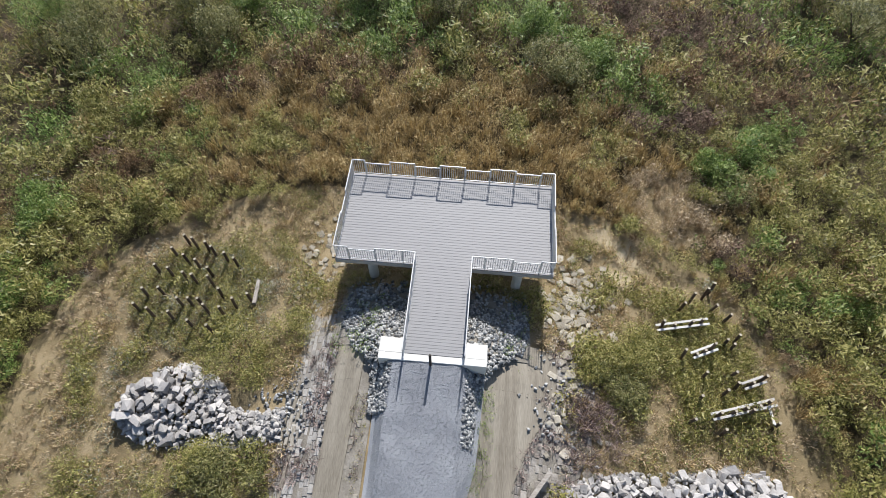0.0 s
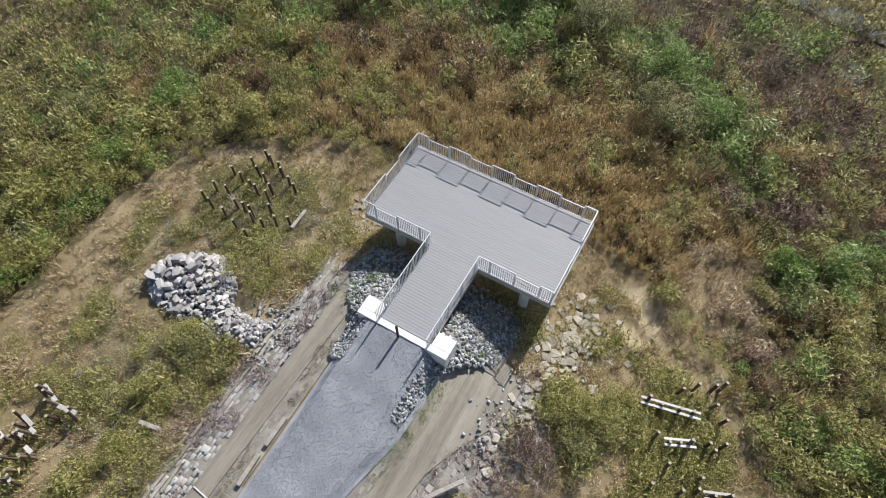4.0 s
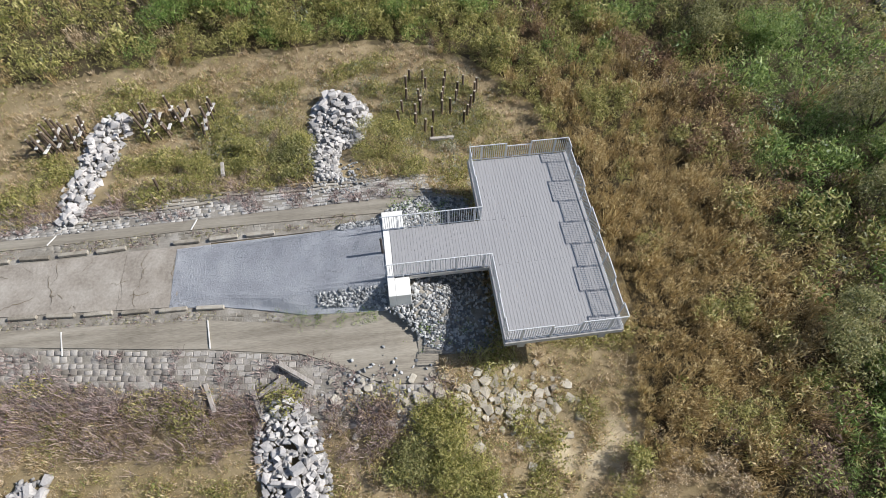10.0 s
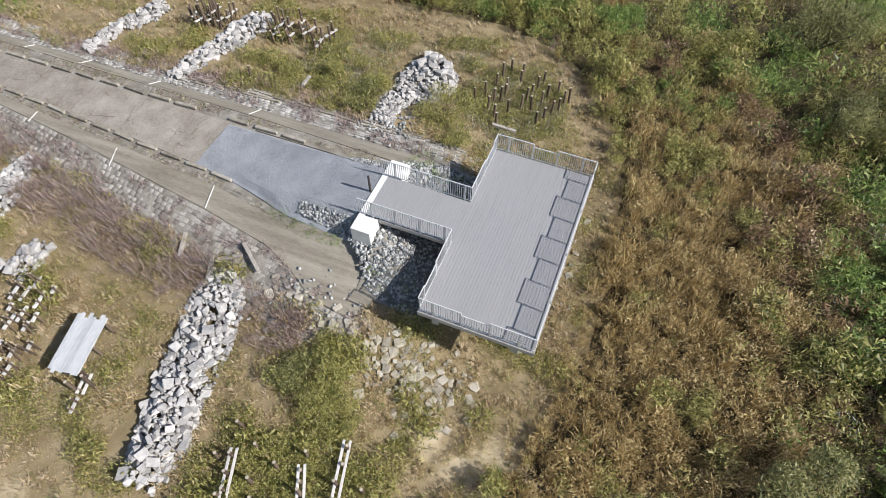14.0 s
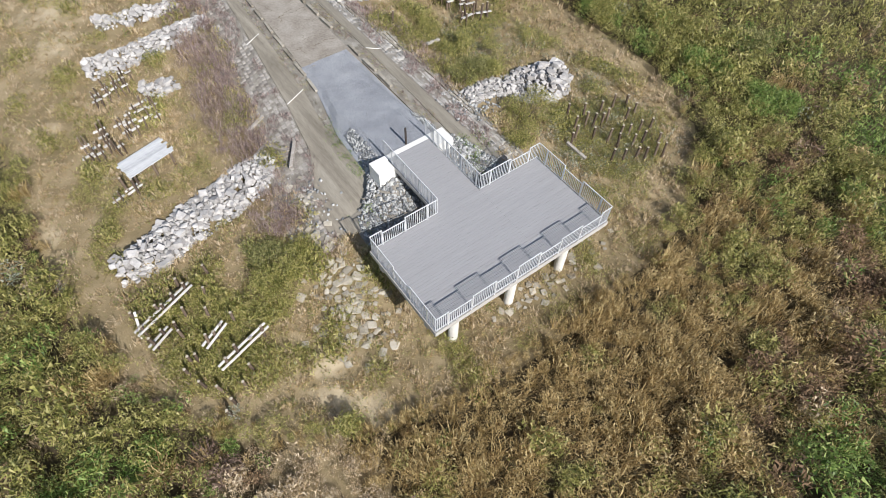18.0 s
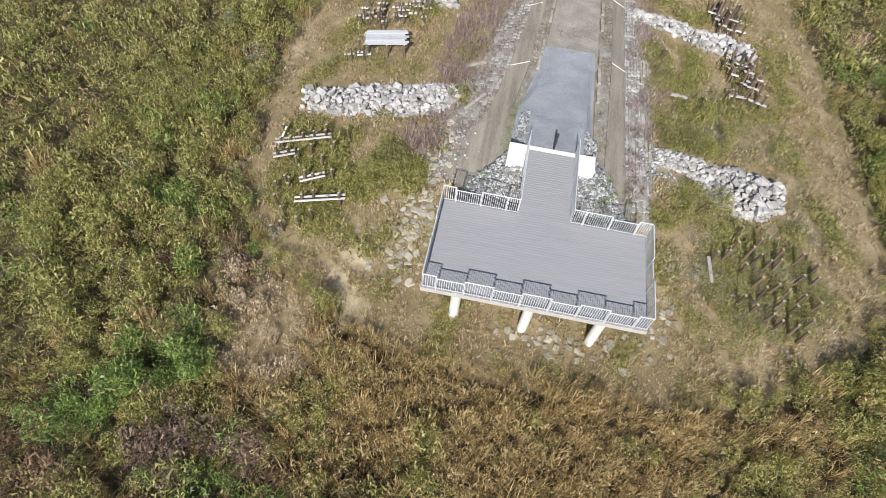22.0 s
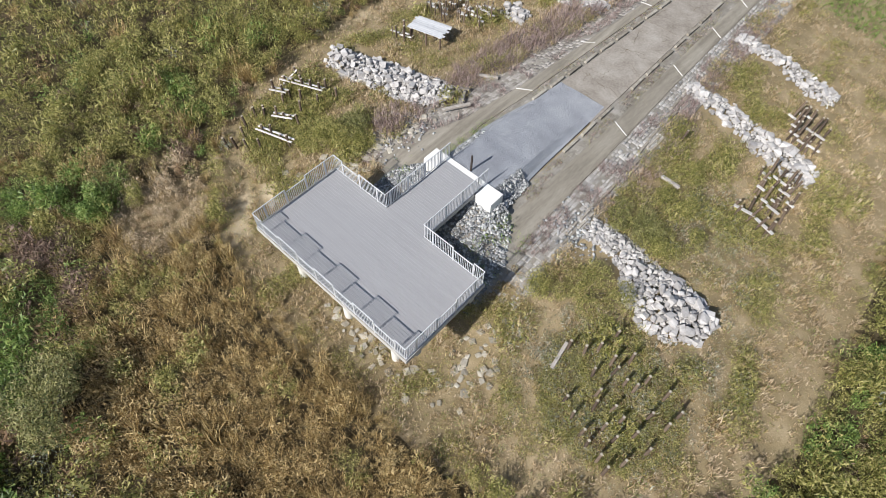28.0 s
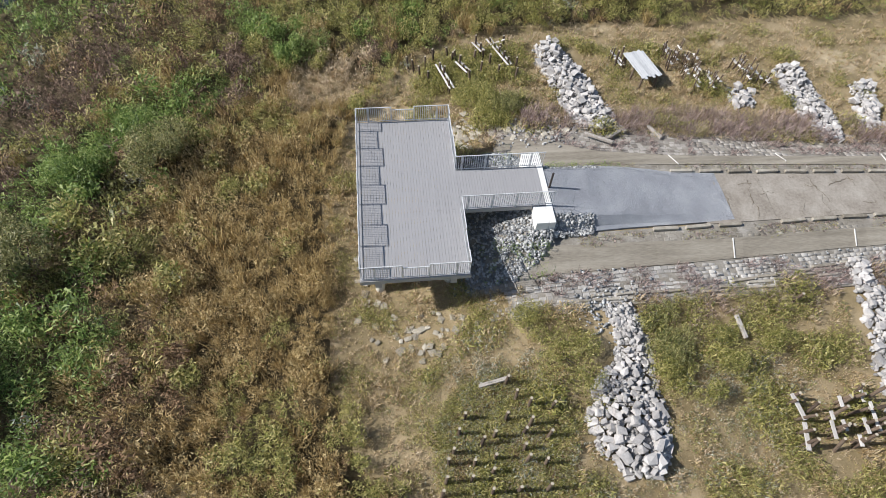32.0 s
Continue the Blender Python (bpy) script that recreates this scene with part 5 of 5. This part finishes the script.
OL, GN = "olive-green bushy shrub in the weeds", "rounded green shrub with dense small leaves"
for x, yy, h, r, mat, n in ((-8.2, -6.0, 1.2, 1.3, M_WILLOW, 1400), (-8.6, -8.0, 1.1, 1.2, M_OLIVE, 1300), (-10.0, -6.6, 1.1, 1.2, M_OLIVE, 1000), (-6.9, -5.5, 0.7, 0.8, M_WILLOW, 700), (-8.3, -11.0, 0.9, 1.0, M_OLIVE, 900), (-8.9, -5.2, 1.1, 1.0, M_OLIVE, 900), (-8.3, -0.9, 1.2, 1.7, M_OLIVE, 1700), (-6.8, 0.4, 1.0, 1.2, M_OLIVE, 1000),
                            (7.4, 0.6, 1.1, 1.3, M_OLIVE, 1500), (8.8, 0.6, 1.2, 1.4, M_OLIVE, 1500), (8.5, -1.0, 1.1, 1.2, M_WILLOW, 1200), (9.8, 1.8, 0.8, 0.9, M_OLIVE, 800), (14.3, 12.6, 1.6, 1.1, M_GREEN, 1100), (15.6, 11.2, 1.4, 1.3, M_WILLOW, 1300), (14.0, 10.8, 1.2, 1.0, M_OLIVE, 900),
                            (5.7, 19.9, 2.2, 2.0, M_WILLOW, 2600), (7.6, 20.8, 1.8, 1.6, M_GREEN, 1800), (-24.6, 19.0, 3.0, 2.6, M_WILLOW, 3200), (-27.5, 21.0, 3.0, 2.4, M_GREEN, 2600), (-18.6, 23.6, 3.0, 2.8, M_WILLOW, 3200), (-15.4, 25.0, 2.6, 2.2, M_GREEN, 2400),
                            (-7.0, 28.0, 3.4, 3.0, M_WILLOW, 3600), (-3.6, 29.0, 2.8, 2.4, M_GREEN, 2400), (-1.2, 25.0, 3.0, 2.0, M_WILLOW, 2600), (26.0, 25.5, 3.0, 2.4, M_WILLOW, 2600), (28.6, 22.0, 2.4, 2.0, M_GREEN, 2000), (24.0, 30.0, 2.6, 2.2, M_GREEN, 2200),
                            (-27.0, -12.0, 2.4, 2.6, M_OLIVE, 2600), (-21.5, -7.0, 1.6, 2.4, M_OLIVE, 2000), (-23.0, -2.0, 1.8, 2.6, M_OLIVE, 2400), (-25.5, 1.5, 2.0, 2.2, M_WILLOW, 2200), (-21.5, 13.0, 1.8, 2.0, M_OLIVE, 1800), (-16.0, 21.0, 2.2, 2.0, M_WILLOW, 2200),
                            (-29.0, -3.0, 2.8, 2.6, M_WILLOW, 2600), (-24.0, -10.0, 2.8, 2.5, M_GREEN, 2600), (-26.0, -6.0, 3.2, 2.8, M_GREEN, 2800), (-23.0, -14.5, 2.2, 2.1, M_GREEN, 2000), (-28.0, -16.0, 3.0, 2.6, M_WILLOW, 2600), (-30.0, -9.0, 3.4, 3.0, M_GREEN, 2800), (-22.0, 1.5, 1.8, 1.7, M_GREEN, 1600), (4.5, 23.5, 2.0, 1.8, M_GREEN, 1800), (22.0, -2.0, 1.4, 2.2, M_OLIVE, 2000), (24.0, 6.0, 1.6, 2.2, M_OLIVE, 2000), (20.5, 5.0, 1.3, 1.6, M_GREEN, 1400), (-22.0, 6.5, 1.8, 1.8, M_GREEN, 1800)):
    h = h * (1.35 if yy > 18 else 1.0)
    shrub(x, yy, h, r, mat, n * 5 // 4, 0.10 if h < 1.5 else 0.145, GN if mat is M_GREEN else OL if mat is M_OLIVE else "grey-green willow shrub with thin leaves")

def band(name, mat, pts, width, lift, label, category):
    """A flat winding strip on the land."""
    bm = bmesh.new()
    prev = None
    for i, (x, yy) in enumerate(pts):
        a, b = Vector(pts[max(i - 1, 0)]), Vector(pts[min(i + 1, len(pts) - 1)])
        n = (b - a).normalized()
        w = width / 2 * (0.9 + 0.2 * ((i * 37) % 10) / 10)
        pair = []
        for s in (-1, 1):
            px, py = x - n.y * w * s, yy + n.x * w * s
            pair.append(bm.verts.new((px, py, float(land(px, py)) + lift)))
        if prev:
            bm.faces.new((prev[0], prev[1], pair[1], pair[0]))
        prev = pair
    tagged(part(name, bm, mat), label, category, kind="structure")


band("lane", M_ASPH, [(-60, -46), (-30, -41), (-16, -38.5), (-8, -38.2), (0, -38.6), (8, -39.5), (20, -40), (34, -40.5), (60, -44)], 1.7, 0.12, "narrow pale lane crossing beyond the end of the mound", "lane")
band("stream", M_WATER, [(60, 10), (38, 21), (29.5, 28.3), (20, 34.5), (6, 37.5), (-13.5, 35.6), (-30, 38), (-60, 44)], 2.0, 0.15, "narrow stream glinting behind the weeds", "stream")


# ---- stone paving on both slopes ----
def paving(name, label, x_at, y0, y1, cols, unit, gap, limit_y, lift=0.045, mats=None):
    """Courses of paving stones laid along the slope; those within limit_y are separate pieces."""
    top = tagged(new(name), label, "paving", kind="structure")
    meshes = [mesh_of("paving_stone", box(-unit[0] / 2 * k, unit[0] / 2 * k, -unit[1] / 2, unit[1] / 2, -0.08, 0.03, 0.018), (mats or (M_BRICK, M_BRICKS))[0]) for k in (1.0, 0.74, 1.12)]
    base = []
    for me in meshes:
        me.calc_loop_triangles()
        base.append((np.array([v.co[:] for v in me.vertices]), np.array([t.vertices[:] for t in me.loop_triangles])))
    tv, tt, count, made = [], [], 0, 0
    r = random.Random(len(name))
    for c in range(cols):
        yy = y0 + r.uniform(0, unit[1])
        while yy < y1:
            x = x_at(yy) + (c + 0.5) * (unit[0] + gap) * (1 if x_at(yy) > 0 else -1)
            slope = math.degrees(math.atan2(float(land(x + 0.1, yy) - land(x - 0.1, yy)), 0.2))
            if r.random() > 0.05 + 0.012 * c + 0.3 * (x > 0 and yy > -4):
                m = pose(x + r.uniform(-0.015, 0.015), yy, float(land(x, yy)) + lift + r.uniform(-0.03, 0.012), r.uniform(-3, 3), -slope + r.uniform(-4, 4), r.uniform(-5, 5) - 4 * (x > 0))
                k = r.randrange(3)
                if made < 290 and limit_y[0] < yy < limit_y[1]:
                    place("paving_stone", meshes[k], top, m)
                    made += 1
                else:
                    v, t = base[k]
                    mm = np.array(m)
                    tv.append(v @ mm[:3, :3].T + mm[:3, 3])
                    tt.append(t + count)
                    count += len(v)
            yy += unit[1] + gap
    ob = new("paving_rest", tris_mesh("paving_rest", np.concatenate(tv), np.concatenate(tt), (mats or (M_BRICK, M_BRICKS))[1]))
    ob.parent = top
    ob["kind"] = "stuff"
    return top


paving("paving_east", "uneven old paving stones on the slope beyond the channel", lambda y: CH_E_OUT(y) + 0.05, -31, -0.2, 9, (0.24, 0.3), 0.02, (-11, -4), -0.016)
west = paving("paving_west", "pale old paving stones in long courses on the slope beyond the channel", lambda y: CH_W_OUT(y) - 0.05, -31, 2.2, 9, (0.185, 0.34), 0.016, (-7.5, 2.2), -0.012, (M_PAVE, M_PAVES))
paving("paving_verge_west", "sunken old setts between kerb blocks and channel", lambda y: -2.58 + 0.01 * (y + 8), -31, -3.4, 3, (0.17, 0.3), 0.02, (-11, -3.4), -0.04, (M_SETT, M_SETTS))
paving("paving_verge_east", "sunken old setts between kerb blocks and east channel", lambda y: max(0.05, CH_E_IN(y) - 0.36), -31, -6.0, 2, (0.15, 0.3), 0.02, (-9, -6), -0.04, (M_SETT, M_SETTS))
# long edging stones stepping down beyond the west paving
rs = random.Random(31)
edge_me = [mesh_of("edging_stone", box(-0.07, 0.07, -n / 2, n / 2, -0.1, 0.05, 0.02), M_KERB) for n in (0.7, 1.0, 1.3)]
for c, off in enumerate((0.0, 0.24, 0.5)):
    yy = -16.5 + 0.4 * c
    while yy < -3.2:
        k = rs.randrange(3)
        n = (0.7, 1.0, 1.3)[k]
        x = float(np.interp(yy, *W_FOOT)) + 0.42 - off
        if rs.random() > 0.18:
            place("edging_stone", edge_me[k], west, pose(x, yy + n / 2, float(land(x, yy)) + 0.06, rs.uniform(-3, 3), rs.uniform(-8, 8), rs.uniform(-4, 4)))
        yy += n + rs.uniform(0.03, 0.25)
